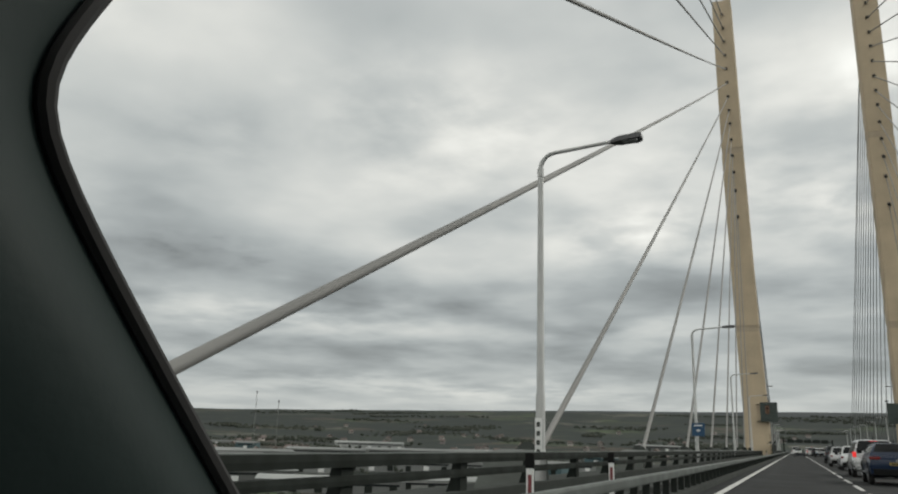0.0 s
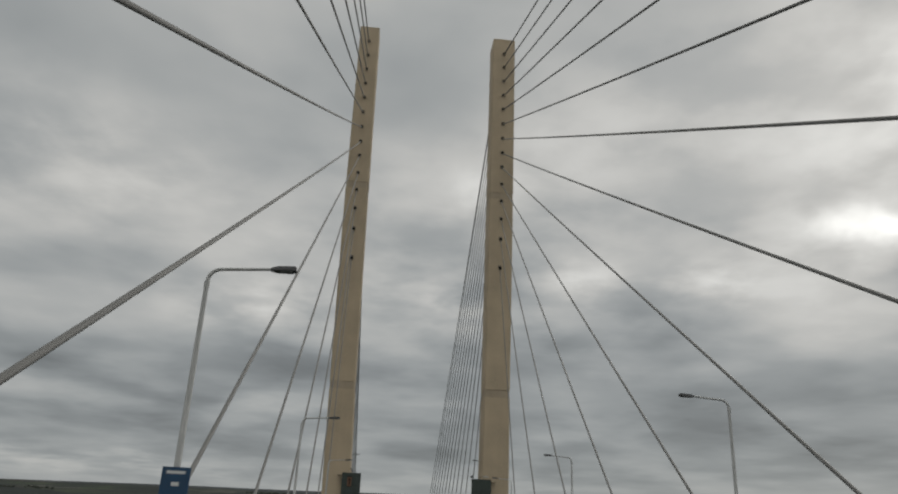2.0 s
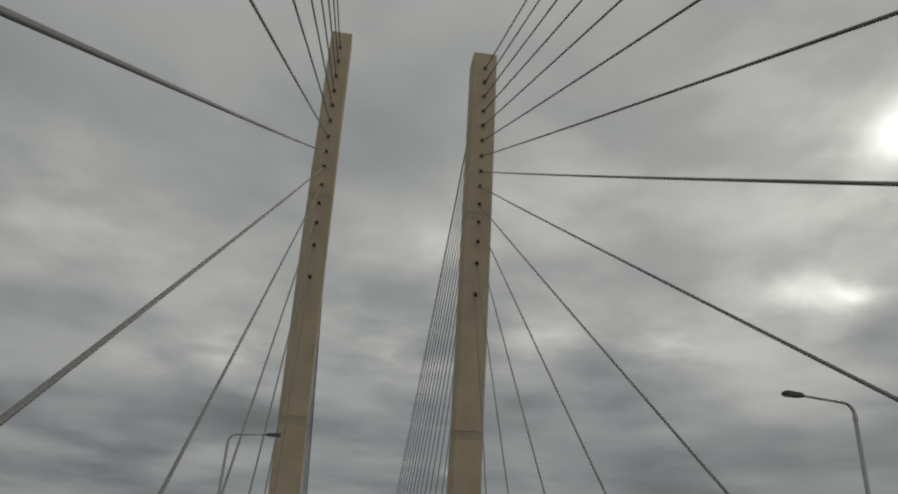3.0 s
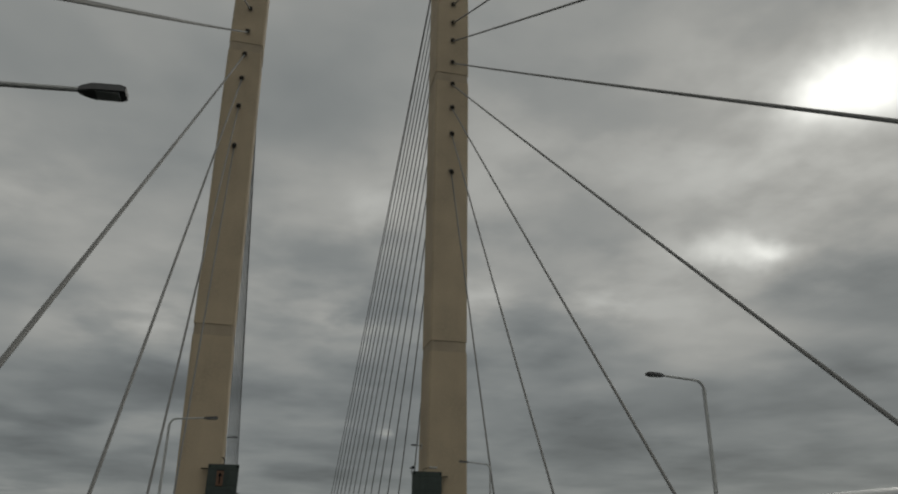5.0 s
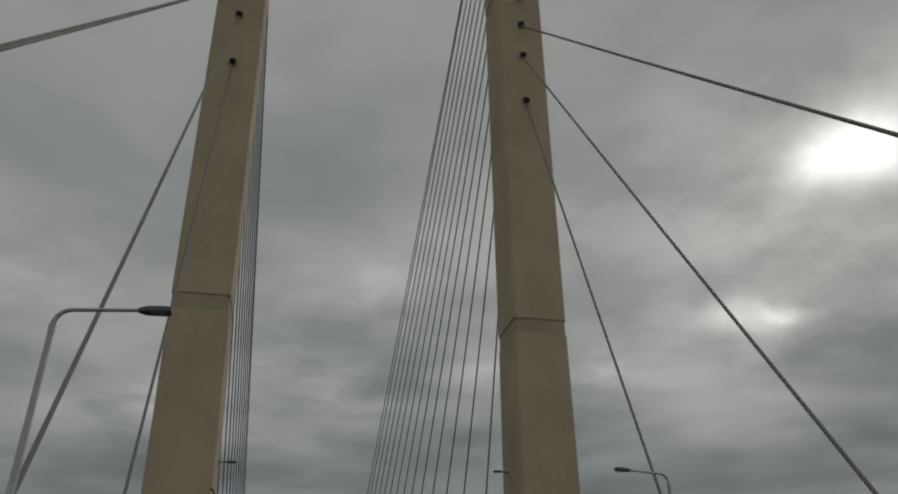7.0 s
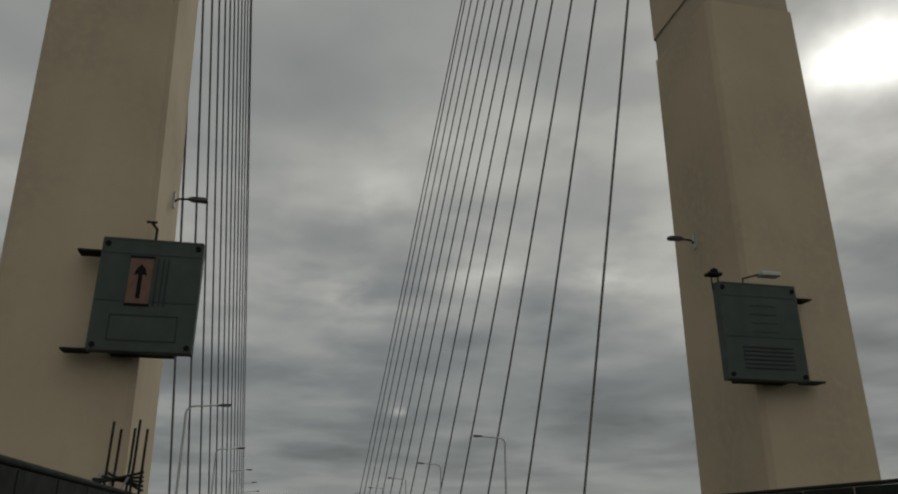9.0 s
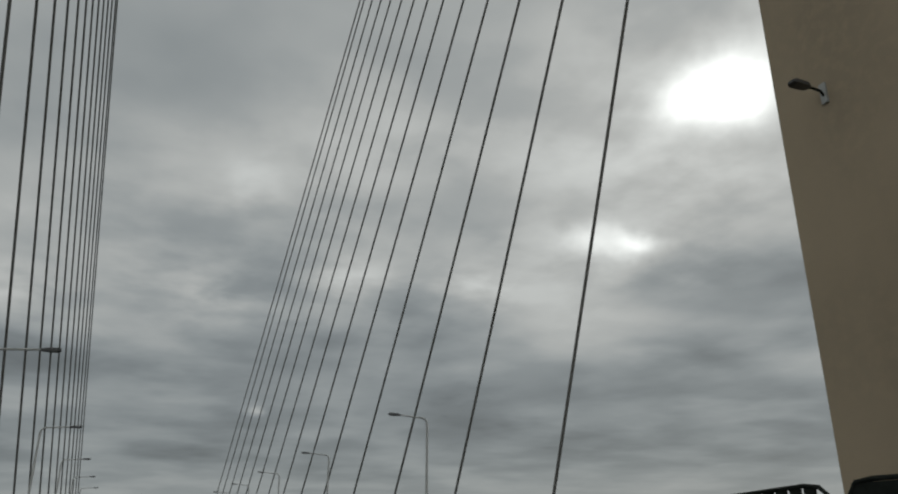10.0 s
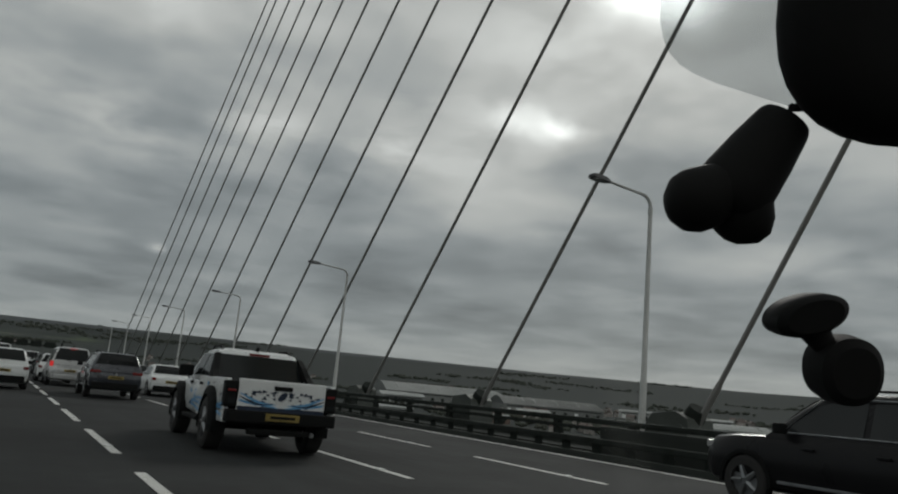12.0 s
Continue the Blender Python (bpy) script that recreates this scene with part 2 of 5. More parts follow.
AMBER = material("amber_panel", (0.16, 0.078, 0.042), (0.12, 0.062, 0.035), 4.0, 0.5)
BLACK = material("black_plastic", (0.009, 0.010, 0.010), (0.012, 0.012, 0.012), 6.0, 0.65, gloss=0.08)
SIGN_BLUE = material("sign_blue", (0.012, 0.065, 0.145), (0.015, 0.055, 0.115), 3.0, 0.4)
WHITE = material("white_sheet", (0.72, 0.73, 0.72), (0.62, 0.63, 0.62), 2.0, 0.5)
CAR_WHITE = material("white_car_paint", (0.70, 0.72, 0.72), (0.62, 0.64, 0.64), 1.5, 0.3, coat=0.4, fine=0.03)
CAR_BLUE = material("blue_car_paint", (0.006, 0.017, 0.044), (0.007, 0.019, 0.050), 1.5, 0.3, coat=0.3, gloss=0.3)
CAR_GREY = material("grey_car_paint", (0.040, 0.045, 0.055), (0.034, 0.038, 0.047), 1.5, 0.28, 0.3, coat=0.7)
CAR_SILVER = material("silver_car_paint", (0.48, 0.49, 0.49), (0.42, 0.43, 0.43), 1.5, 0.3, 0.5, coat=0.6)
CAR_BLACK = material("black_car_paint", (0.008, 0.008, 0.009), (0.010, 0.010, 0.011), 1.5, 0.3, coat=0.1, gloss=0.15)
GLASS = material("dark_car_glass", (0.012, 0.015, 0.016), (0.018, 0.021, 0.022), 1.0, 0.06, gloss=0.3)
TYRE = material("tyre_rubber", (0.018, 0.018, 0.018), (0.03, 0.029, 0.028), 6.0, 0.85)
RIM = material("alloy_rim", (0.30, 0.31, 0.32), (0.22, 0.23, 0.24), 5.0, 0.35, 0.8)
BRAKE_LAMP = material("lit_brake_lamp", (0.6, 0.03, 0.03), (0.5, 0.02, 0.02), 5.0, 0.2)
for key, val in (("Emission Color", (1.0, 0.06, 0.06, 1)), ("Emission Strength", 0.32)):
    BRAKE_LAMP.node_tree.nodes["Principled BSDF"].inputs[key].default_value = val
RED_LAMP = material("red_lamp", (0.17, 0.012, 0.012), (0.13, 0.010, 0.010), 5.0, 0.2)
MARKER_RED = material("marker_red", (0.20, 0.045, 0.05), (0.15, 0.035, 0.04), 4.0, 0.5)
PLATE = material("yellow_plate", (0.27, 0.20, 0.05), (0.23, 0.17, 0.04), 4.0, 0.5)
DECAL = material("blue_decal", (0.10, 0.28, 0.52), (0.14, 0.36, 0.58), 3.0, 0.35)
DECAL_DARK = material("navy_decal", (0.010, 0.020, 0.042), (0.012, 0.024, 0.05), 3.0, 0.35)
CLOTH = material("grey_trim_fabric", (0.017, 0.028, 0.0265), (0.014, 0.023, 0.022), 3.0, 0.6, bump=0.04, fine=0.03, gloss=0.18)
SHED_WALL = material("shed_cladding", (0.24, 0.25, 0.24), (0.17, 0.18, 0.175), 0.02, 0.8, vary=0.5)
SHED_ROOF = material("shed_roof", (0.24, 0.25, 0.245), (0.16, 0.17, 0.165), 0.02, 0.85, vary=0.5, gloss=0.2)
BRICK_WALL = material("far_house_wall", (0.20, 0.18, 0.165), (0.34, 0.33, 0.31), 0.6, 0.85, vary=0.4)
TILE_ROOF = material("far_house_roof", (0.13, 0.10, 0.09), (0.10, 0.085, 0.08), 0.1, 0.85, vary=0.3)
WOODS = material("woodland", (0.056, 0.066, 0.054), (0.068, 0.070, 0.059), 0.02, 0.95, fine=0.15, gloss=0.1)

# the land: pasture, plough, scrub and woodland in patches
LAND = bpy.data.materials.new("land")
LAND.use_nodes = True
lt = LAND.node_tree
lb = lt.nodes["Principled BSDF"]
lb.inputs["Roughness"].default_value = 0.95
lco = lt.nodes.new("ShaderNodeTexCoord").outputs["Object"]


def lnoise(scale, detail, shift=0.0):
    mp = lt.nodes.new("ShaderNodeMapping")
    mp.inputs["Location"].default_value = (shift, shift * 0.7, 0)
    lt.links.new(lco, mp.inputs[0])
    n = lt.nodes.new("ShaderNodeTexNoise")
    n.inputs["Scale"].default_value, n.inputs["Detail"].default_value = scale, detail
    lt.links.new(mp.outputs[0], n.inputs[0])
    return n.outputs[0]


def lmix(f, a, b, lo, hi):
    r = lt.nodes.new("ShaderNodeMapRange")
    r.inputs[1].default_value, r.inputs[2].default_value = lo, hi
    lt.links.new(f, r.inputs[0])
    x = lt.nodes.new("ShaderNodeMix")
    x.data_type = "RGBA"
    lt.links.new(r.outputs[0], x.inputs[0])
    for i, v in ((6, a), (7, b)):
        if isinstance(v, tuple):
            x.inputs[i].default_value = (*v, 1)
        else:
            lt.links.new(v, x.inputs[i])
    return x.outputs[2]


lb.inputs["Specular IOR Level"].default_value = 0.1
cells = lt.nodes.new("ShaderNodeTexVoronoi")
cells.inputs["Scale"].default_value = 0.0055
lt.links.new(lco, cells.inputs["Vector"])
field = lt.nodes.new("ShaderNodeSeparateColor")
lt.links.new(cells.outputs["Color"], field.inputs[0])
land = lmix(field.outputs[0], (0.066, 0.086, 0.050), (0.078, 0.068, 0.056), 0.40, 0.60)
land = lmix(field.outputs[1], land, (0.046, 0.056, 0.042), 0.45, 0.55)
land = lmix(field.outputs[2], land, (0.100, 0.100, 0.085), 0.84, 0.88)
# woods: broad masses, then ragged copses and hedges
land = lmix(lnoise(0.0030, 7.0), land, (0.032, 0.038, 0.036), 0.42, 0.50)
land = lmix(lnoise(0.010, 6.0, 40.0), land, (0.038, 0.046, 0.041), 0.49, 0.58)
land = lmix(lnoise(0.045, 4.0, 15.0), land, (0.036, 0.041, 0.037), 0.54, 0.64)
# close woodland on the west bank
high = lt.nodes.new("ShaderNodeSeparateXYZ")
lt.links.new(lco, high.inputs[0])
bank = lt.nodes.new("ShaderNodeMath")
bank.operation = "MULTIPLY_ADD"
bank.inputs[1].default_value = 900.0
lt.links.new(lnoise(0.006, 6.0, 60.0), bank.inputs[0])
lt.links.new(high.outputs[0], bank.inputs[2])
land = lmix(bank.outputs[0], land, (0.025, 0.031, 0.030), 560.0, 760.0)
# highest ground: pale far fields, with distance haze put into the bluish colour
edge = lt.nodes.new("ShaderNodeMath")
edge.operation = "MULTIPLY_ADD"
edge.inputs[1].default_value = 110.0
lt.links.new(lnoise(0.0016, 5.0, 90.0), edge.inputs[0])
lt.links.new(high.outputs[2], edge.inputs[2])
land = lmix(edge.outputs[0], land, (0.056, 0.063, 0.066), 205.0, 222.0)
lt.links.new(land, lb.inputs["Base Color"])


# ---- mesh helpers ----
def link(name, bm, mat, parent=None, label="", smooth=False):
    """Links a bmesh as one mesh object, under a thing or a part where one is given."""
    bmesh.ops.recalc_face_normals(bm, faces=bm.faces)
    me = bpy.data.meshes.new(name)
    bm.to_mesh(me)
    bm.free()
    if mat:
        me.materials.append(mat)
    if smooth:
        for p in me.polygons:
            p.use_smooth = True
        me.set_sharp_from_angle(angle=radians(38))
    ob = new(name, me)
    if parent:
        ob.parent = parent
    if label:
        tagged(ob, label)
    return ob


part = link


def empty(name, m, label, category, group="", kind=""):
    ob = new(name)
    ob.matrix_world = m
    ob.empty_display_size = 0.2
    return tagged(ob, label, category, group, kind)


def share(name, ob, parent, m):
    """Another part on the mesh of ob."""
    o = new(name, ob.data)
    o.parent = parent
    o.matrix_basis = m
    return o


def box(lo, hi, bm=None, bevel=0.0):
    own = bmesh.new()
    bmesh.ops.create_cube(own, size=1)
    for v in own.verts:
        v.co = Vector([(lo[i] + hi[i]) / 2 + v.co[i] * (hi[i] - lo[i]) for i in range(3)])
    if bevel:
        bmesh.ops.bevel(own, geom=own.edges[:], offset=bevel, segments=2, affect="EDGES", profile=0.6)
    return join(bm, own)


def join(bm, own):
    if bm is None:
        return own
    tmp = bpy.data.meshes.new("tmp")
    own.to_mesh(tmp)
    own.free()
    bm.from_mesh(tmp)
    bpy.data.meshes.remove(tmp)
    return bm


def loft(rings, bm=None, caps=True, closed=True):
    own = bmesh.new()
    rows = [[own.verts.new(p) for p in ring] for ring in rings]
    n = len(rows[0])
    for a, b in zip(rows, rows[1:]):
        for i in range(n if closed else n - 1):
            own.faces.new((a[i], a[(i + 1) % n], b[(i + 1) % n], b[i]))
    if caps:
        own.faces.new(rows[0][::-1])
        own.faces.new(rows[-1])
    return join(bm, own)


def tube(points, radii, sides=12, bm=None, squash=1.0):
    """A round bar along points; radii one for all or one each."""
    points = [Vector(p) for p in points]
    if not isinstance(radii, (list, tuple)):
        radii = [radii] * len(points)
    rings, side = [], None
    for i, p in enumerate(points):
        d = (points[min(i + 1, len(points) - 1)] - points[max(i - 1, 0)]).normalized()
        if side is None:
            side = d.orthogonal().normalized()
        side = (side - d * side.dot(d)).normalized()
        other = d.cross(side)
        rings.append([p + radii[i] * (math.cos(2 * math.pi * k / sides) * side + squash * math.sin(2 * math.pi * k / sides) * other) for k in range(sides)])
    return loft(rings, bm)


def prism(outline, axis, lo, hi, bm=None):
    """A flat outline in the two other axes, drawn out along one axis."""
    def at(p, v):
        q = list(p)
        q.insert("xyz".index(axis), v)
        return q
    return loft([[at(p, lo) for p in outline], [at(p, hi) for p in outline]], bm)


def strip(y0, y1, profile, bm=None):
    """A profile in x and z, drawn out along the bridge."""
    return prism(profile, "y", y0, y1, bm)


def arc(c, r, a0, a1, n):
    return [(c[0] + r * math.cos(radians(a0 + (a1 - a0) * i / n)), c[1] + r * math.sin(radians(a0 + (a1 - a0) * i / n))) for i in range(n + 1)]


# ---- the lie of the bridge ----
START, END = -140.0, 470.0          # ends of the deck that is built
LINES = (-1.5, 2.15, 5.8, 9.45, 13.1)   # edge line, three lane lines, edge line
PYLON_Y, DEPTH = 120.0, 4.3
HOLES = [40.5, 45.3, 48.75, 51.9, 54.9, 58.0, 60.6, 63.3, 66.1, 68.9, 71.6, 74.4, 77.2, 79.95]
NEAR_ANCHOR = {"east": [104.6] + [105.6 - 14.85 * k for k in range(1, 14)], "west": [103.4] + [104.6 - 14.65 * k for k in range(1, 14)]}
FAR_ANCHOR = [141.2, 152.4, 163.3, 174.05] + [184.5 + 10.3 * k for k in range(10)]
FAR_LIFT = [0.8, 1.45, 2.15, 2.65, 3.0, 3.3, 3.45] + [3.5 + 0.2 * k for k in range(7)]

# ---- land ----
RIDGE = [(-180, 1.7), (-90, 1.5), (-60, 1.5), (-40, 1.6), (-27, 2.05), (-15, 2.3), (0, 2.52), (15, 2.52), (30, 2.4), (50, 2.15), (62, 2.2), (90, 1.8), (180, 1.7)]


def land_height(x, y):
    r, az = math.hypot(x, y), math.degrees(math.atan2(x, y))
    el = np.interp(az, [a for a, _ in RIDGE], [e for _, e in RIDGE])
    rise = float(np.interp(r, [0, 350, 1000, 1900, 2700, 3500, 4150, 4450, 4950], [-42, -42, -21, 5, 55, 122, 174, 178, 120]))
    if rise > 0:
        rise *= el / 2.4
    wave = noise.noise(Vector((x * 0.0011, y * 0.0011, 3.3))) * 16 + noise.noise(Vector((x * 0.004, y * 0.004, 9.1))) * 5
    return rise + wave * min(1.0, max(0.0, (r - 500) / 900)) * (0.35 if r > 3900 else 1.0)


bm = bmesh.new()
radii = [0, 60, 150, 300, 450, 650, 850, 1050, 1300, 1550, 1850, 2150, 2500, 2850, 3200, 3500, 3750, 3950, 4150, 4350, 4600, 4950]
STEPS = 240
rows = []
for r in radii:
    rows.append([bm.verts.new((r * math.sin(2 * math.pi * k / STEPS), r * math.cos(2 * math.pi * k / STEPS),
                               land_height(r * math.sin(2 * math.pi * k / STEPS), r * math.cos(2 * math.pi * k / STEPS)))) for k in range(STEPS)] if r else [bm.verts.new((0, 0, -42))])
for k in range(STEPS):
    bm.faces.new((rows[0][0], rows[1][k], rows[1][(k + 1) % STEPS]))
for a, b in zip(rows[1:], rows[2:]):
    for k in range(STEPS):
        bm.faces.new((a[k], b[k], b[(k + 1) % STEPS], a[(k + 1) % STEPS]))
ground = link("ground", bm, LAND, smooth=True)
tagged(ground, "patchwork of pasture, ploughland and scrub rising to hills", "ground", kind="structure")


# ---- deck and road ----
bm = strip(START, END, [(-3.0, -0.9), (14.75, -0.9), (14.75, -0.004), (-3.0, -0.004)])
road = tagged(link("road", bm, ASPHALT), "dark grey worn asphalt carriageway with four lanes", "road", kind="structure")
for x in (LINES[0], LINES[4]):
    bm = box((x - 0.09, START, 0.0), (x + 0.09, END, 0.004))
    link("edge_line", bm, PAINT_LINE, road, "worn solid white edge line")
first = None
for x in LINES[1:4]:
    y = -38.0 + (1.2 if x > 5 else 3.0)
    while y < 330:
        if first is None:
            first = link("lane_dash", box((-0.065, -2.0, 0.0), (0.065, 2.0, 0.004)), PAINT_LINE, road)
            first.matrix_basis = pose(x, y, 0)
        else:
            share("lane_dash", first, road, pose(x, y, 0))
        y += 6.0
# cat's eyes between the dashes
stud = None
for x in LINES[1:4]:
    for k in range(26):
        m = pose(x, 100.0 + 6.0 * k + (1.2 if x > 5 else 3.0) - 1.0, 0.0)
        if stud is None:
            stud = link("road_stud", box((-0.06, -0.07, 0.0), (0.06, 0.07, 0.018), bevel=0.006), WHITE, road, "small white reflecting road stud")
            stud.matrix_basis = m
        else:
            share("road_stud", stud, road, m)

# kerbs, service strips with edge beams, girder below
for side, x0, x1 in (("west", 14.75, 18.6), ("east", -6.9, -3.0)):
    for y0, y1 in ((START, PYLON_Y - 0.3), (PYLON_Y + DEPTH + 0.3, END)):
        bm = box((x0, y0, -1.2), (x1, y1, 0.12))
        tagged(link("edge_walkway", bm, WALKWAY), "stained concrete service walkway along the deck edge", "walkway", kind="structure")
bm = strip(START, END, [(-2.6, -3.2), (14.3, -3.2), (14.7, -0.905), (-2.95, -0.905)])
tagged(link("deck_girder", bm, HOUSING), "grey steel box girder under the bridge deck", "girder", kind="structure")


# ---- pylons ----
def leg_ring(xl, xr, z, y0, y1, cut=0.16):
    return [(xl + cut, y0, z), (xr - cut, y0, z), (xr, y0 + cut, z), (xr, y1 - cut, z), (xr - cut, y1, z), (xl + cut, y1, z), (xl, y1 - cut, z), (xl, y0 + cut, z)]


def edges_at(side, z):
    if side == "east":
        zs, l, r = [-45, 0, 21, 50, 83], [-6.9, -6.95, -7.45, -7.95, -8.1], [-2.9, -3.05, -3.78, -4.35, -4.8]
    else:
        zs, l, r = [-45, 0, 21, 50, 83], [14.95, 15.0, 15.2, 15.2, 15.2], [19.0, 19.0, 18.95, 19.05, 19.0]
    return float(np.interp(z, zs, l)), float(np.interp(z, zs, r))


JOINTS = (21.3, 53.3)
for side in ("east", "west"):
    leg = empty("bridge_pylon", pose(0, PYLON_Y, 0), "tall tapering beige concrete pylon leg with stained faces", "pylon", "pylon legs of the bridge")
    # joint bands are recessed, their bevel shading also put into a darker concrete tone
    for name, z0, z1, inset, mat in (("shaft", -44.0, JOINTS[0] - 1.1, 0, CONCRETE), ("joint_band", JOINTS[0] - 1.1, JOINTS[0], 0.06, CONCRETE_BAND),
                                     ("shaft", JOINTS[0], JOINTS[1] - 1.1, 0, CONCRETE), ("joint_band", JOINTS[1] - 1.1, JOINTS[1], 0.06, CONCRETE_BAND), ("shaft", JOINTS[1], 82.95, 0, CONCRETE)):
        rings = []
        n = 5 if name == "shaft" else 1
        for i in range(n + 1):
            z = z0 + (z1 - z0) * i / n
            l, r = edges_at(side, z)
            rings.append(leg_ring(l + inset, r - inset, z, inset, DEPTH - inset))
        part(name, loft(rings), mat, leg, "recessed concrete joint band with its shading as a darker tone" if name == "joint_band" else "")
    # sleeves where the stays enter the front and the back
    for k, z in enumerate(HOLES):
        l, r = edges_at(side, z)
        x = (l + r) / 2
        for s, y in ((-1, 0.0), (1, DEPTH)):
            a = Vector((x, y - 0.05 * s, z + 0.05))
            drop = 0.45 + 0.5 * (1 - k / 13)
            b = Vector((x, y + s * 0.34, z - drop * 0.34))
            part("stay_sleeve", tube([a, b], 0.23, 10), DARK_HOLE, leg)
            part("sleeve_ring", box((x - 0.34, y - 0.012 if s < 0 else y - 0.03, z - 0.42), (x + 0.34, y + 0.03 if s < 0 else y + 0.012, z + 0.36), bevel=0.008), CONCRETE_BAND, leg)
    # small access plates and a lightning rod
    if side == "east":
        for z in (33.0, 44.0):
            l, r = edges_at(side, z)
            part("access_hatch", box((r - 0.012, 1.3, z), (r + 0.03, 2.0, z + 0.8), bevel=0.01), CONCRETE_BAND, leg)

# ---- stays ----
for side, deck_x in (("east", -5.6), ("west", 17.4)):
    for k in range(14):
        l, r = edges_at(side, HOLES[k])
        for s, anchor, rad in ((-1, NEAR_ANCHOR[side][k], 0.070 + 0.0018 * k), (1, FAR_ANCHOR[k], 0.07)):
            x = deck_x if s < 0 else ((l + r) / 2 if side == "west" else -5.9)
            lift = 0.0 if s < 0 else FAR_LIFT[k]
            top = Vector(((l + r) / 2, PYLON_Y + (DEPTH - 0.2 if s > 0 else 0.06), min(HOLES[k] + lift, 82.0) - 0.12))
            foot = Vector((x, anchor, 0.15 if s < 0 else 0.55))
            d = (foot - top).normalized()
            span = (foot - top).length
            stay = empty("stay_cable", Matrix.Translation(foot), "long taut grey sheathed bridge stay cable", "cable", "stay cables of the bridge")
            sag = span * 0.0016
            pts = [top.lerp(foot, i / 12) - foot - Vector((0, 0, sag * 4 * (i / 12) * (1 - i / 12))) for i in range(13)]
            part("sheath", tube(pts, rad, 14), STAY, stay, smooth=True)
            low = pts[-1]
            up_dir = (pts[-2] - pts[-1]).normalized()
            part("lower_sleeve", tube([low, low + up_dir * 1.7], rad * 1.3, 14), SLEEVE if s < 0 else STAY, stay, "painted steel sleeve", smooth=True)
            part("collar", tube([low + up_dir * 1.66, low + up_dir * 1.9], [rad * 1.4, rad * 1.15], 14), STAY, stay)
            # sloped housing over the anchorage
            fx = foot.x
            h = empty("anchor_housing", pose(fx, anchor, 0.12), "grey sloped steel housing over a stay anchorage", "housing", "anchor housings along the walkways")
            out = [(-1.75, 0.0), (0.5, 0.0), (0.36, 1.05), (-0.05, 1.22), (-0.95, 1.12)]
            if s > 0:
                out = [(-p, q) for p, q in out][::-1]
            else:
                out = [(p, q * 0.68) for p, q in out]
            part("hood", prism(out, "x", -0.5, 0.5), HOUSING, h)
            part("access_plate", prism([(p * 0.72 - 0.12 * s, q * 0.62 + 0.14) for p, q in out], "x", -0.53, 0.53), HOUSING, h)
            part("hood_cap", tube([Vector((0, 0.06 * s, 0.75 if s > 0 else 0.45)), Vector((0, 0.06 * s, 0.75 if s > 0 else 0.45)) + up_dir * 0.7], [0.34, 0.27], 12), RAIL_DARK, h, "dark rubber boot round the stay", smooth=True)


# ---- street lamps ----
def street_lamp(m, turn, top):
    lamp = empty("street_lamp", m, "tall galvanised street lamp with bent arm and flat dark head", "street lamp", "street lamps along the bridge")
    part("base_sleeve", tube([(0, 0, 0), (0, 0, 0.8), (0, 0, 0.86)], [0.125, 0.125, 0.1], 14), GALV, lamp, smooth=True)
    part("pole", tube([(0, 0, 0), (0, 0, 2.0), (0, 0, 2.05), (0, 0, top)], [0.105, 0.1, 0.085, 0.062], 14), GALV, lamp, smooth=True)
    bend = [(0, 0, top - 0.1), (0, 0, top)] + [(0.36 - 0.36 * math.cos(radians(a)), 0, top + 0.36 * math.sin(radians(a))) for a in (15, 30, 45, 60, 75)] + [(0.36, 0, top + 0.36), (1.75, 0, top + 0.46)]
    part("arm", tube([(x * turn, y, z) for x, y, z in bend], [0.056] * 4 + [0.05] * 3 + [0.045, 0.04], 12), GALV, lamp, smooth=True)
    part("arm_collar", tube([(0, 0, top - 0.2), (0, 0, top)], 0.075, 14), GALV, lamp, smooth=True)
    rings = []
    for u, w, t in ((0.0, 0.05, 0.035), (0.08, 0.10, 0.05), (0.22, 0.16, 0.06), (0.62, 0.165, 0.06), (0.70, 0.14, 0.045)):
        x = turn * (1.66 + u)
        z = top + 0.45 + u * 0.06
        rings.append([(x, -w, z - t), (x, w, z - t), (x, w * 0.9, z + t), (x, -w * 0.9, z + t)])
    head = loft(rings)
    hd = part("head", head, LAMP_HEAD, lamp, "flat dark grey lamp head")
    part("lens", box((min(turn * 1.93, turn * 2.27), -0.12, top + 0.395), (max(turn * 1.93, turn * 2.27), 0.12, top + 0.43)), LENS, hd)
    return lamp


LEFT_LAMPS = [0.1, 29.5, 59.1, 90.1] + [143.4 + 23.4 * k for k in range(7)]
RIGHT_LAMPS = [14.0, 44.0, 74.3, 104.1] + [153.7, 177.0, 199.1, 220.7, 241.6, 261.3, 280.3]
left0 = street_lamp(pose(-4.65, LEFT_LAMPS[0], 0.12), 1, 7.24)
for y in LEFT_LAMPS[1:] + [-30.0, -60.0]:
    copy_thing(left0, pose(-4.65, y, 0.12))
right0 = street_lamp(pose(16.62, RIGHT_LAMPS[0], 0.12), -1, 7.17)
for y in RIGHT_LAMPS[1:] + [-16.0, -46.0]:
    copy_thing(right0, pose(16.62, y, 0.12))


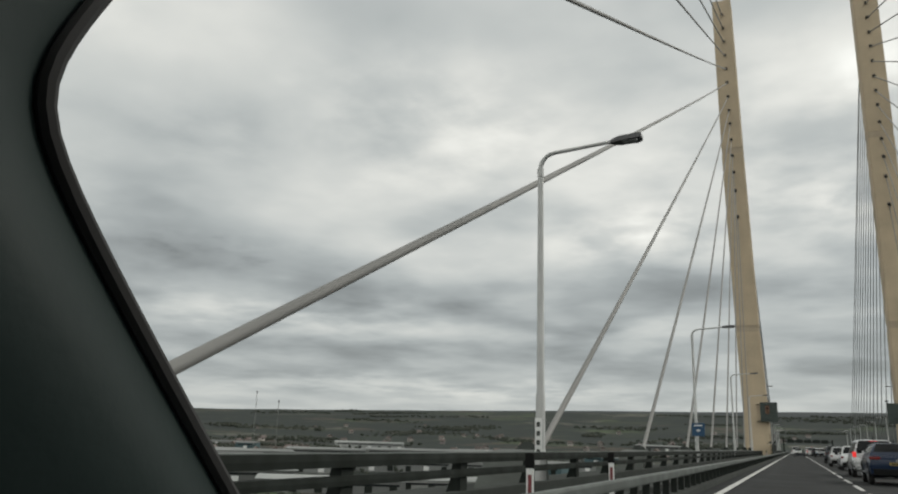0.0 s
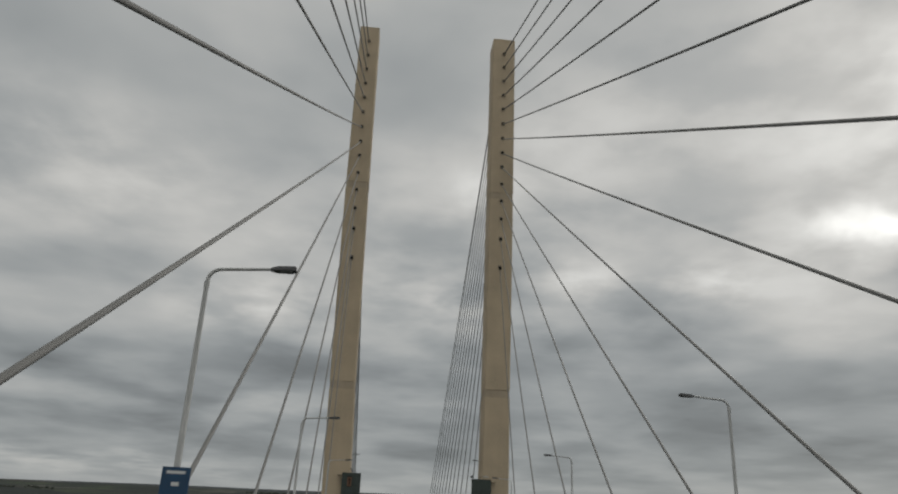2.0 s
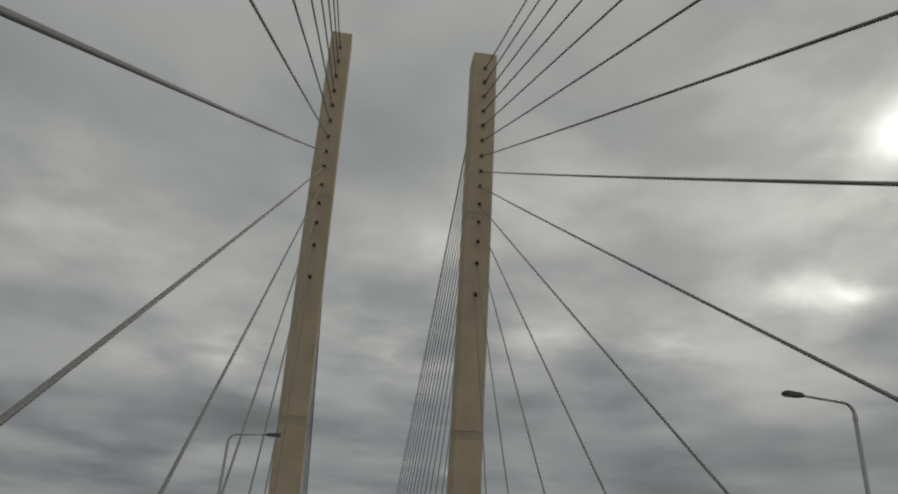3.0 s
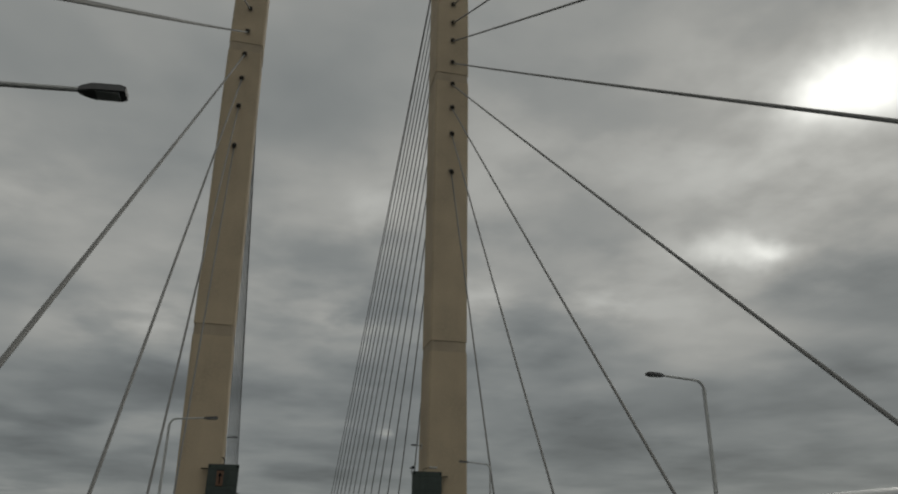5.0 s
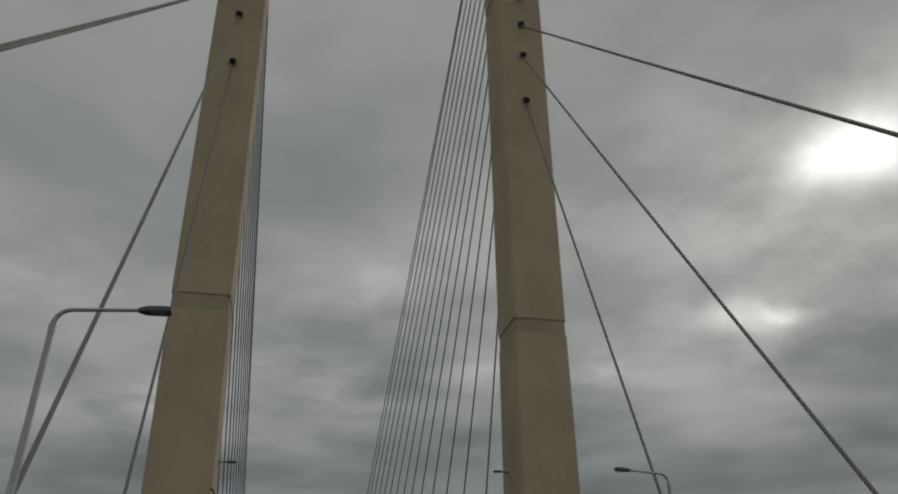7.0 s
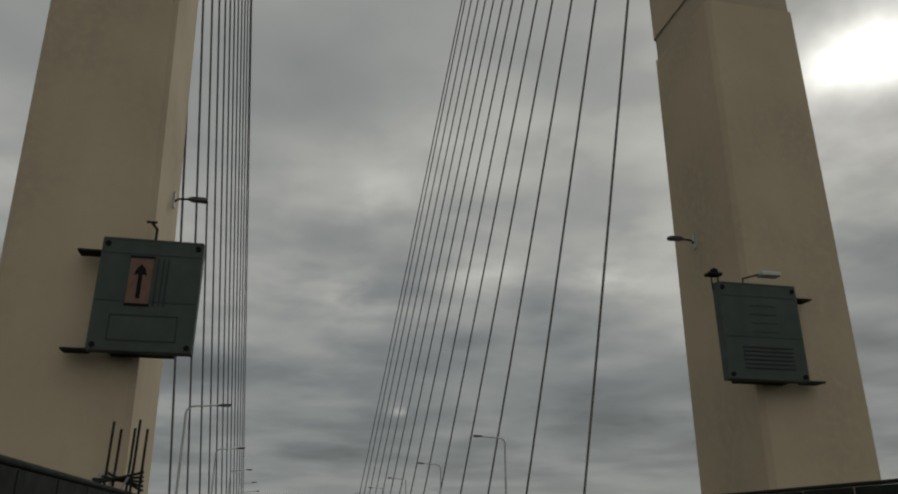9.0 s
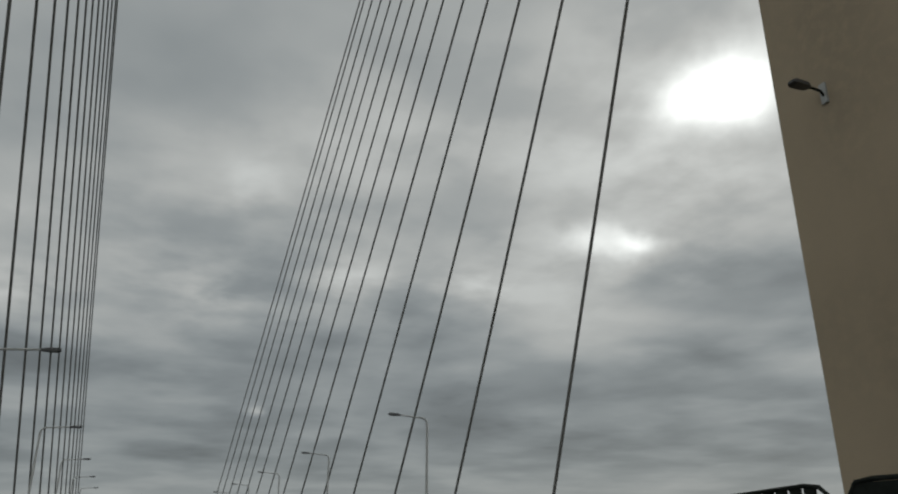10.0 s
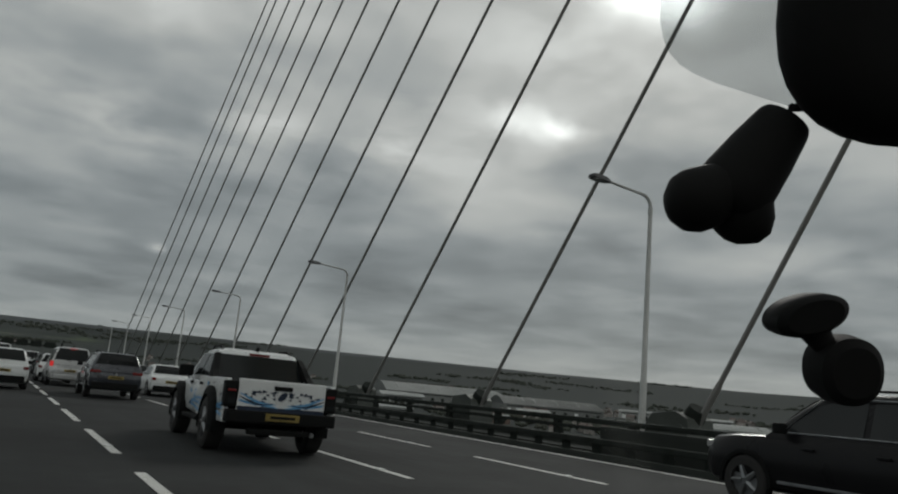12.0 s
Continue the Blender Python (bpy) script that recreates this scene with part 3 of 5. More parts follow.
def bracket_lamp(m, turn):
    lamp = empty("bracket_lamp", m, "small dark lamp on a bracket fixed to the pylon", "wall lamp", "bracket lamps on the pylon legs")
    part("wall_plate", box((-0.03, -0.09, -0.3), (0.03, 0.09, 0.25), bevel=0.008), GALV, lamp)
    part("arm", tube([(0, 0, -0.1), (turn * 0.12, 0, 0.02), (turn * 0.5, 0, 0.05)], 0.035, 10), RAIL_DARK, lamp, smooth=True)
    rings = []
    for u, w, t in ((0.42, 0.04, 0.03), (0.55, 0.12, 0.06), (0.95, 0.14, 0.06), (1.05, 0.10, 0.03)):
        rings.append([(turn * u, -w, 0.05 - t), (turn * u, w, 0.05 - t), (turn * u, w * 0.8, 0.05 + t), (turn * u, -w * 0.8, 0.05 + t)])
    part("head", loft(rings), LAMP_HEAD, lamp)
    return lamp


bracket_lamp(pose(edges_at("east", 11.3)[1] + 0.03, PYLON_Y + 2.9, 11.33), 1)
bracket_lamp(pose(edges_at("west", 11.3)[0] - 0.03, PYLON_Y + 2.7, 11.3), -1)


# ---- lane-signal cabinets on the pylons ----
def signal_cabinet(m, arrow, w=2.6, h=3.05):
    cab = empty("signal_cabinet", m, "weathered dark green steel lane-signal cabinet bracketed to the pylon" if not arrow else
                "weathered dark green signal cabinet with amber arrow panel on the pylon", "signal cabinet", "signal cabinets on the pylon legs")
    d = 0.34
    part("case", box((0, 0, 0), (w, d, h), bevel=0.03), CABINET, cab)
    for z in (h - 0.42, h * 0.45 - 0.05):
        part("seam", box((0.06, -0.006, z), (w - 0.06, 0.012, z + 0.03)), CABINET_LINE, cab)
    for x in (0.15, w - 0.15):
        for z in (0.15, h - 0.15):
            part("corner_bolt", tube([(x, 0.01, z), (x, -0.035, z)], 0.075, 10), BLACK, cab)
    part("rim", box((0.02, -0.012, h - 0.02), (w - 0.02, d + 0.02, h + 0.035), bevel=0.01), CABINET, cab)
    if arrow:
        panel = part("arrow_panel", box((0.78, -0.02, 1.28), (1.36, 0.01, 2.55), bevel=0.008), AMBER, cab, "faded amber panel")
        a = 1.07
        part("arrow", prism([(a - 0.055, 1.42), (a + 0.055, 1.42), (a + 0.055, 2.08), (a + 0.17, 2.05), (a + 0.10, 2.26), (a, 2.36), (a - 0.10, 2.26), (a - 0.17, 2.05), (a - 0.055, 2.08)],
                            "y", -0.026, -0.018), BLACK, panel, "black upward arrow")
        for z in (1.22, 2.53):
            part("panel_cap", box((0.76, -0.03, z), (1.38, 0.01, z + 0.06)), BLACK, cab)
        for x in (1.46, 1.60, 1.72):
            part("conduit", box((x, -0.022, 1.22), (x + 0.03, 0.01, 2.55)), CABINET_LINE, cab)
        for lo, hi in (((0.45, -0.012, 0.28), (2.15, 0.006, 0.31)), ((0.45, -0.012, 0.95), (2.15, 0.006, 0.98)), ((0.45, -0.012, 0.28), (0.48, 0.006, 0.98)), ((2.12, -0.012, 0.28), (2.15, 0.006, 0.98))):
            part("frame_bead", box(lo, hi), CABINET_LINE, cab)
    else:
        for i in range(6):
            part("louvre", box((0.6, -0.025, 0.35 + 0.13 * i), (2.3, 0.01, 0.39 + 0.13 * i)), CABINET_LINE, cab)
        for i in range(4):
            part("bead", box((1.0, -0.014, 1.5 + 0.28 * i), (1.9, 0.004, 1.52 + 0.28 * i)), CABINET_LINE, cab)
    return cab, w, h, d


def cabinet_fittings(cab, w, h, d, out):
    """Brackets to the leg, and the little lamp and camera on top; out is the side of the leg's outer face."""
    xo = -0.62 if out < 0 else w + 0.62
    for z in (0.02, h - 0.36):
        xa = min(xo, 0.0 if out < 0 else w)
        xb = max(xo, 0.0 if out < 0 else w)
        tri = [(0.10, 0.0), (0.6, 0.0), (0.6, 0.10), (0.10, 0.05)]
        part("bracket", prism([(y, z + zz) for y, zz in tri], "x", xa, xb), RAIL_DARK, cab, "dark steel mounting bracket")
    part("mount_box", box((0.5, d, 0.0), (w - 0.5, 0.72, h * 0.4), bevel=0.02), RAIL_DARK, cab)


left_cab, w_, h_, d_ = signal_cabinet(pose(-4.45, 119.27, 5.46), True)
cabinet_fittings(left_cab, w_, h_, d_, -1)
part("aerial_mast", tube([(1.28, 0.2, h_), (1.28, 0.2, h_ + 0.42), (1.12, 0.2, h_ + 0.62)], 0.04, 8), RAIL_DARK, left_cab)
part("aerial_bar", box((0.98, 0.16, h_ + 0.6), (1.26, 0.24, h_ + 0.64)), RAIL_DARK, left_cab)
right_cab, w_, h_, d_ = signal_cabinet(pose(13.62, 119.27, 5.46), False, 2.75, 3.05)
cabinet_fittings(right_cab, w_, h_, d_, 1)
for px in (-0.06, 0.16):
    part("camera_post", tube([(px, 0.2, h_ - 0.2), (px, 0.2, h_ + 0.28)], 0.025, 8), RAIL_DARK, right_cab)
part("camera_body", box((-0.22, 0.05, h_ + 0.26), (0.26, 0.35, h_ + 0.36), bevel=0.02), BLACK, right_cab)
part("camera_dome", tube([(0.06, 0.2, h_ + 0.34), (0.06, 0.2, h_ + 0.46), (0.06, 0.2, h_ + 0.52)], [0.14, 0.13, 0.06], 12), BLACK, right_cab)
part("floodlight_post", tube([(1.05, 0.2, h_), (1.05, 0.2, h_ + 0.25), (1.65, 0.15, h_ + 0.42)], 0.028, 8), RAIL_DARK, right_cab)
part("floodlight", box((1.6, -0.05, h_ + 0.34), (2.3, 0.3, h_ + 0.5), bevel=0.05), GALV, right_cab)
# seat the boxes on short stub beams that reach the leg face
for cab_, w2 in ((left_cab, 2.6), (right_cab, 2.75)):
    for z in (0.5, 2.4):
        x0 = 0.3 if cab_ is left_cab else 1.7
        part("stub_beam", box((x0, 0.3, z), (x0 + 0.2, 0.76, z + 0.2)), RAIL_DARK, cab_)


# ---- safety barriers beside the lanes, parapets along the edges ----
def beam_profile(x, z, face):
    """A box beam with a rounded face."""
    return [(x - 0.05, z), (x + 0.05, z), (x + 0.06, z + 0.03), (x + 0.06, z + 0.12), (x + 0.05, z + 0.15), (x - 0.05, z + 0.15), (x - 0.06, z + 0.12), (x - 0.06, z + 0.03)]


def run_of_barrier(x, y0, y1, face, posts):
    rail = empty("safety_barrier", pose(x, y0, 0), "dull grey steel beam safety barrier on short posts", "barrier", "safety barriers beside the lanes")
    n = y1 - y0
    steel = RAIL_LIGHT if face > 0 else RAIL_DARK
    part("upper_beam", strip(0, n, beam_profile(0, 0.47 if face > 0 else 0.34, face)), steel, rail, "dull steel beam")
    part("kerb_plinth", strip(0, n, [(-0.16, 0.0), (0.16, 0.0), (0.13, 0.13), (-0.13, 0.13)]), WALKWAY, rail)
    p0 = None
    y = 1.2
    while y < n and posts:
        if p0 is None:
            wide = 0.05 if face > 0 else 0.17
            p0 = part("post", box((-0.05 - 0.11 * face, -wide, 0.0), (0.03 - 0.06 * face, wide, 0.60 if face > 0 else 0.46), bevel=0.008), RAIL_DARK, rail)
            p0.matrix_basis = pose(0, y, 0)
        else:
            share("post", p0, rail, pose(0, y, 0))
        y += 1.2
    return rail


run_of_barrier(-2.12, -60.0, 114.0, 1, True)
run_of_barrier(-2.12, 114.0, 300.0, 1, True)
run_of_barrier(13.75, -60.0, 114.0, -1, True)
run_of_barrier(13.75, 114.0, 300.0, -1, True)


def parapet(x, y0, y1, out):
    par = empty("parapet", pose(x, y0, 0.12), "dark weathered steel parapet with two rails on an upstand", "parapet", "parapets along the deck edge")
    n = y1 - y0
    part("upstand", box((-0.09, 0, -0.002), (0.09, n, 0.26), bevel=0.015), WALKWAY, par, "low stained concrete upstand")
    for z, r in ((0.52, 0.06), (0.74, 0.08)):
        part("rail", strip(0, n, [(-r, z - r * 0.9), (r, z - r * 0.9), (r * 1.1, z), (r, z + r * 0.9), (-r, z + r * 0.9), (-r * 1.1, z)]), RAIL_DARK, par)
    # the sky's reflection on the top rail, put in as a paler strip
    part("rail_cap", box((-0.07, 0, 0.812), (0.07, n, 0.822)), RAIL_LIGHT, par, "pale strip on the rail top for the reflected sky")
    p0 = None
    y = 0.6
    while y < n:
        if p0 is None:
            prof = [(-0.02 * out, 0.0), (0.30 * out, 0.0), (0.16 * out, 0.40), (0.10 * out, 0.80), (-0.02 * out, 0.80)]
            p0 = part("post", prism([(a, b) for a, b in prof], "y", -0.13, 0.13), RAIL_DARK, par)
            p0.matrix_basis = pose(0, y, 0)
        else:
            share("post", p0, par, pose(0, y, 0))
        y += 3.4
    return par


parapet(-4.3, -60.0, 112.0, -1)
parapet(-4.3, 128.0, 300.0, -1)
parapet(16.1, -60.0, 112.0, 1)
parapet(16.1, 149.5, 300.0, 1)


# tall panelled screens that guard the pylon feet
def screen(x, y0, y1, z0, z1, slats, label, fall=0.0, wide=0.09):
    """Panels or slats between a low wall and a rail; fall: how far the top comes down along the run."""
    sc = empty("pylon_screen", pose(x, y0, 0.0), label, "fence", "screens beside the pylon feet")
    n = y1 - y0
    ze = z1 - fall
    part("base_wall", box((-0.11, 0, 0), (0.11, n + (6.0 if slats and not fall else 0.0), z0), bevel=0.02), WALKWAY, sc)
    part("top_rail", tube([(0, -0.25, z0 - 0.1), (0, -0.15, z1 - 0.25), (0, 0.1, z1 - 0.05), (0, 0.5, z1), (0, n - 0.5, ze), (0, n - 0.1, ze - 0.05), (0, n + 0.1, ze - 0.3), (0, n + 0.15, z0 - 0.1)], 0.055, 10), RAIL_DARK, sc, smooth=True)
    part("mid_rail", box((-0.03, 0, z0 + 0.06), (0.03, n, z0 + 0.12)), RAIL_DARK, sc)
    if slats:
        s0 = None
        y = 0.35
        while y < n - 0.2:
            if s0 is None or fall:
                s0 = part("slat", box((-0.02, -wide, z0 - 0.02), (0.02, wide, z1 - fall * y / n - 0.02)), RAIL_DARK, sc)
                s0.matrix_basis = pose(0, y, 0)
            else:
                share("slat", s0, sc, pose(0, y, 0))
            y += 0.42
    else:
        y = 0.0
        while y < n - 0.5:
            part("panel", box((-0.025, y + 0.04, z0 + 0.03), (0.025, min(n, y + 1.96), z1 - 0.06)), RAIL_DARK, sc)
            y += 2.0
    return sc


screen(-2.72, 106.0, 134.0, 0.75, 1.95, False, "dark steel panel screen beside the pylon foot")
screen(14.55, 108.0, 123.5, 0.78, 2.25, False, "tall dark steel panel screen beside the pylon foot")
screen(14.80, 124.5, 139.0, 0.76, 2.22, True, "dark close-slatted steel screen that falls away from the pylon", fall=0.72, wide=0.165)
screen(14.55, 124.5, 147.0, 0.78, 1.40, True, "dark steel slatted fence on a low grey wall", wide=0.12)

# scaffold tubes and upright rods at the foot of the eastern leg
rods = empty("scaffold_stack", pose(-2.92, 117.9, 0.12), "stack of rusty scaffold tubes with upright rods", "scaffold")
for i, (x, y, top) in enumerate(((-0.32, 0.1, 3.42), (-0.12, 0.0, 3.24), (0.16, 0.1, 3.28), (0.28, -0.1, 3.45), (0.45, 0.0, 3.26))):
    part("rod", tube([(x, y, 0.0), (x + 0.02, y, top)], 0.03, 8), RAIL_DARK, rods)
for i in range(5):
    part("cross_tube", tube([(-0.75 + 0.1 * i, -0.3 + 0.12 * i, 1.95 + 0.09 * i), (0.5, 0.1 + 0.05 * i, 2.3 - 0.1 * i)], 0.03, 8), RAIL_DARK, rods)
for i in range(3):
    part("brace", tube([(-0.6 + 0.3 * i, 0.05, 1.75), (-0.35 + 0.3 * i, 0.0, 2.32)], 0.025, 8), GALV, rods)
part("foot_plate", box((-0.8, -0.4, 0.0), (0.6, 0.4, 0.06)), RAIL_DARK, rods)

# ---- signs and marker posts by the carriageway ----
sg = empty("information_sign", pose(-4.48, 28.85, 1.72), "small square blue information sign on a lamp post", "road sign")
part("panel", box((-0.34, -0.03, 0.0), (0.34, 0.0, 0.70), bevel=0.012), SIGN_BLUE, sg)
for i, (a, b) in enumerate(((-0.22, 0.22), (-0.08, 0.10))):
    part("writing_bar", box((a, -0.036, 0.54 - 0.28 * i), (b, -0.03, 0.61 - 0.26 * i)), WHITE, sg, "small white lettering too faint to read")
for z in (0.15, 0.55):
    part("clip", box((-0.2, -0.002, z - 0.02), (0.02, 0.06, z + 0.02)), GALV, sg)
for y, z0 in ((-7.1, 0.0), (-2.6, 0.0), (75.0, 0.0)):
    mk = empty("marker_post", pose(-2.55, y, z0), "slim white marker post with a black cap", "marker post", "marker posts beside the lane")
    part("blade", box((-0.045, -0.015, 0.0), (0.045, 0.015, 0.84), bevel=0.006), WHITE, mk)
    part("cap", box((-0.055, -0.02, 0.82), (0.055, 0.02, 1.0), bevel=0.01), BLACK, mk)
    part("recess", box((-0.022, -0.019, 0.45), (0.025, -0.013, 0.75)), MARKER_RED, mk, "dull red reflecting strip")
# column marks on the first lamp post
tag = empty("column_label", pose(-4.65, 0.1, 0.78), "pale strip with dark marks on a lamp post", "label")
part("strip", box((-0.075, -0.152, 0.0), (0.075, -0.128, 0.85), bevel=0.004), WHITE, tag)
for i in range(4):
    part("mark", box((-0.04, -0.156, 0.10 + 0.19 * i), (0.04, -0.151, 0.20 + 0.19 * i), bevel=0.002), HOUSING, tag)
part("clip", box((-0.03, -0.13, 0.78), (0.03, -0.08, 0.82), bevel=0.005), GALV, tag)

# far gantry over the road
ga = empty("sign_gantry", pose(5.8, 392.0, 0.0), "dark steel sign gantry spanning the carriageway", "gantry")
for x in (-10.5, 10.5):
    part("upright", box((x - 0.3, -0.3, 0.0), (x + 0.3, 0.3, 6.3)), RAIL_DARK, ga)
part("truss", box((-10.5, -0.4, 4.9), (10.5, 0.4, 5.4)), RAIL_DARK, ga)
for x in (-7.3, -3.65, 0.0, 3.65, 7.3):
    part("sign_panel", box((x - 1.5, -0.55, 4.6), (x + 1.5, -0.42, 6.2)), RAIL_DARK, ga)


# ---- vehicles ----
def section(w, zb, zs, y, waist=0.5):
    zm = zb + (zs - zb) * waist
    half = [(w * 0.84, zb), (w * 0.95, zb + 0.06), (w * 0.99, zb + 0.2), (w, zm), (w * 0.975, zs - 0.12), (w * 0.93, zs - 0.03), (w * 0.84, zs)]
    return [(x, y, z) for x, z in half] + [(-x, y, z) for x, z in half[::-1]]


def wheel(thing, x, y, r, w, front=False):
    s = 1 if x > 0 else -1
    prof = [(-w / 2, r * 0.62), (-w / 2, r * 0.9), (-w / 2 + 0.03, r), (w / 2 - 0.03, r), (w / 2, r * 0.9), (w / 2, r * 0.62)]
    rings = [[(x + px, y + pr * math.cos(2 * math.pi * k / 20), r + pr * math.sin(2 * math.pi * k / 20)) for px, pr in prof] for k in range(20)]
    own = loft(rings + [rings[0]], caps=False)
    wh = part("wheel", own, TYRE, thing, "black rubber tyre", smooth=True)
    face = x + s * (w / 2 - 0.03)
    rim = tube([(x - s * 0.05, y, r), (face - s * 0.02, y, r)], [r * 0.60, r * 0.60], 18)
    for k in range(5):
        a = 2 * math.pi * k / 5
        d = Vector((0, math.cos(a), math.sin(a)))
        tube([Vector((face, y, r)) + d * 0.04, Vector((face, y, r)) + d * r * 0.6], [0.05, 0.035], 6, rim)
    tube([(face - s * 0.02, y, r), (face + s * 0.02, y, r)], 0.06, 10, rim)
    part("rim", rim, RIM, wh, "silver alloy rim")
    return wh


def pane(corners, u0, u1, v0, v1, lift=0.012):
    """A sheet of glass on part of a face given by its four corners (bottom left, bottom right, top right, top left)."""
    a, b, c, d = (Vector(p) for p in corners)

    def at(u, v):
        return a.lerp(b, u).lerp(d.lerp(c, u), v)
    n = (b - a).cross(d - a).normalized()
    quad = [at(u0, v0), at(u1, v0), at(u1 - 0.01, v1), at(u0 + 0.01, v1)]
    return loft([[p - n * 0.01 for p in quad], [p + n * lift for p in quad]])


def car(m, kind, L, W, H, paint, label, category="car", brake=False, group="cars in the traffic"):
    """kind: hatch, suv, van, saloon."""
    thing = empty(category if category != "car" else "car", m, label, category, group)
    w = W / 2
    tall = {"hatch": 0.0, "suv": 0.16, "van": 0.12, "saloon": -0.02}[kind]
    zb, belt = 0.2 + tall * 0.5, 0.93 + tall
    if kind == "van":
        nose, front_top, front_base, rear_top, rear_base = 0.80, 0.16, 0.33, -0.475, -0.497
    elif kind == "suv":
        nose, front_top, front_base, rear_top, rear_base = 0.98, 0.08, 0.25, -0.40, -0.48
    elif kind == "saloon":
        nose, front_top, front_base, rear_top, rear_base = 0.72, 0.03, 0.20, -0.22, -0.40
    else:
        nose, front_top, front_base, rear_top, rear_base = 0.76, 0.04, 0.24, -0.38, -0.475
    st = [(-0.5, 0.86, zb + 0.16, belt - 0.20), (-0.488, 0.95, zb + 0.08, belt - 0.06), (-0.44, 0.99, zb + 0.02, belt), (-0.3, 1.0, zb, belt), (0.0, 1.0, zb, belt - 0.01),
          (front_base, 0.99, zb, belt - 0.03), (0.36, 0.97, zb + 0.01, (belt + nose) / 2), (0.45, 0.92, zb + 0.03, nose), (0.488, 0.82, zb + 0.08, nose - 0.12), (0.5, 0.70, zb + 0.14, nose - 0.2)]
    if kind == "saloon":
        st[2] = (-0.42, 0.99, zb + 0.02, belt + 0.02)
    body = part("body", loft([section(w * a, b, c, L * y) for y, a, b, c in st]), paint, thing, smooth=True)
    # cabin: a roofline along the car, with sides that lean in and rounded shoulders
    low = belt - 0.05
    line = [(rear_base, 0.0), (rear_base + 0.30 * (rear_top - rear_base), 0.42), (rear_base + 0.72 * (rear_top - rear_base), 0.82), (rear_top, 0.955), (rear_top + 0.05, 0.985), ((rear_top + front_top) / 2, 1.0),
            (front_top - 0.07, 0.985), (front_top, 0.945), (front_top + 0.30 * (front_base - front_top), 0.74), (front_top + 0.66 * (front_base - front_top), 0.40), (front_base, 0.0)]
    line = [(L * y, low + (H - low) * z) for y, z in line]

    def lean(z):
        return w * (0.94 - 0.25 * (z - low) / (H - low))

    def hoop(y, z):
        k = min(1.0, (z - low) / 0.3)
        half = [(lean(low), low - 0.02), (lean(z - 0.10 * k), z - 0.10 * k), (lean(z) - 0.02 * k, z - 0.045 * k), (lean(z) - 0.07, z - 0.014 * k), (lean(z) * 0.55, z)]
        return [(x, y, zz) for x, zz in half] + [(-x, y, zz) for x, zz in half[::-1]]
    part("cabin", loft([hoop(y, z) for y, z in line]), paint, thing, smooth=True)

    def across(points, inset, lift):
        """Glass laid over the sloping front or back of the cabin."""
        rows = [[(f * (lean(z) - inset), y, z + lift - 0.012 * abs(f)) for f in (-1, -0.6, 0, 0.6, 1)] for y, z in points]
        own = bmesh.new()
        vs = [[own.verts.new(p) for p in row] for row in rows]
        for a, b in zip(vs, vs[1:]):
            for k in range(4):
                own.faces.new((a[k], a[k + 1], b[k + 1], b[k]))
        bmesh.ops.solidify(own, geom=own.faces[:], thickness=0.006)
        return own

    def between(a, b, f):
        return (a[0] + (b[0] - a[0]) * f, a[1] + (b[1] - a[1]) * f)
    part("rear_window", across([between(line[0], line[1], 0.62), line[1], line[2], between(line[2], line[3], 0.55)], 0.07, 0.014), GLASS, thing, "dark rear window", smooth=True)
    part("windscreen", across([between(line[10], line[9], 0.25), line[9], line[8], between(line[8], line[7], 0.75)], 0.07, 0.014), GLASS, thing, "dark glass windscreen", smooth=True)
    roof_y, roof_z = [p[0] for p in line], [p[1] for p in line]
    y_back, y_front = L * (rear_base + 0.62 * (rear_top - rear_base)), L * (front_top + 0.52 * (front_base - front_top))
    cuts = ((0.04, 0.24), (0.27, 0.60), (0.63, 1.0)) if kind != "saloon" else ((0.08, 0.50), (0.53, 1.0))
    for x in (-1, 1):
        for u0, u1 in cuts:
            ya, yb = y_back + (y_front - y_back) * u0, y_back + (y_front - y_back) * u1
            out = [(ya, belt + 0.03), (yb, belt + 0.02)]
            for k in range(7):
                yy = yb + (ya - yb) * k / 6
                out.append((yy, max(belt + 0.05, float(np.interp(yy, roof_y, roof_z)) - 0.13)))
            part("side_window", loft([[(x * (lean(z) - 0.012), y, z) for y, z in out], [(x * (lean(z) + 0.007), y, z) for y, z in out]]), GLASS, thing)
    r = 0.31 + 0.06 * (kind == "suv")
    for y in (-0.31, 0.315):
        for x in (-1, 1):
            rings = []
            for k in range(13):
                a = radians(-8 + 196 * k / 12)
                c, s_ = math.cos(a), math.sin(a)
                rings.append([(x * (w - 0.16), L * y + (r + 0.02) * c, r + (r + 0.02) * s_), (x * (w + 0.012), L * y + (r + 0.02) * c, r + (r + 0.02) * s_),
                              (x * (w + 0.012), L * y + (r + 0.075) * c, r + (r + 0.075) * s_), (x * (w - 0.16), L * y + (r + 0.075) * c, r + (r + 0.075) * s_)])
            part("wheel_arch", loft(rings), BLACK if kind == "suv" else TYRE, thing)
            wheel(thing, x * (w - 0.095), L * y, r, 0.21)
    yr = -L / 2
    part("rear_bumper", box((-w * 0.86, yr - 0.03, zb + 0.06), (w * 0.86, yr + 0.16, zb + 0.30), bevel=0.04), BLACK if kind != "van" else paint, thing)
    tail = part("tailgate", box((-w * 0.70, yr + 0.005, zb + 0.33), (w * 0.70, yr + 0.10, belt - 0.10), bevel=0.03), paint, thing)
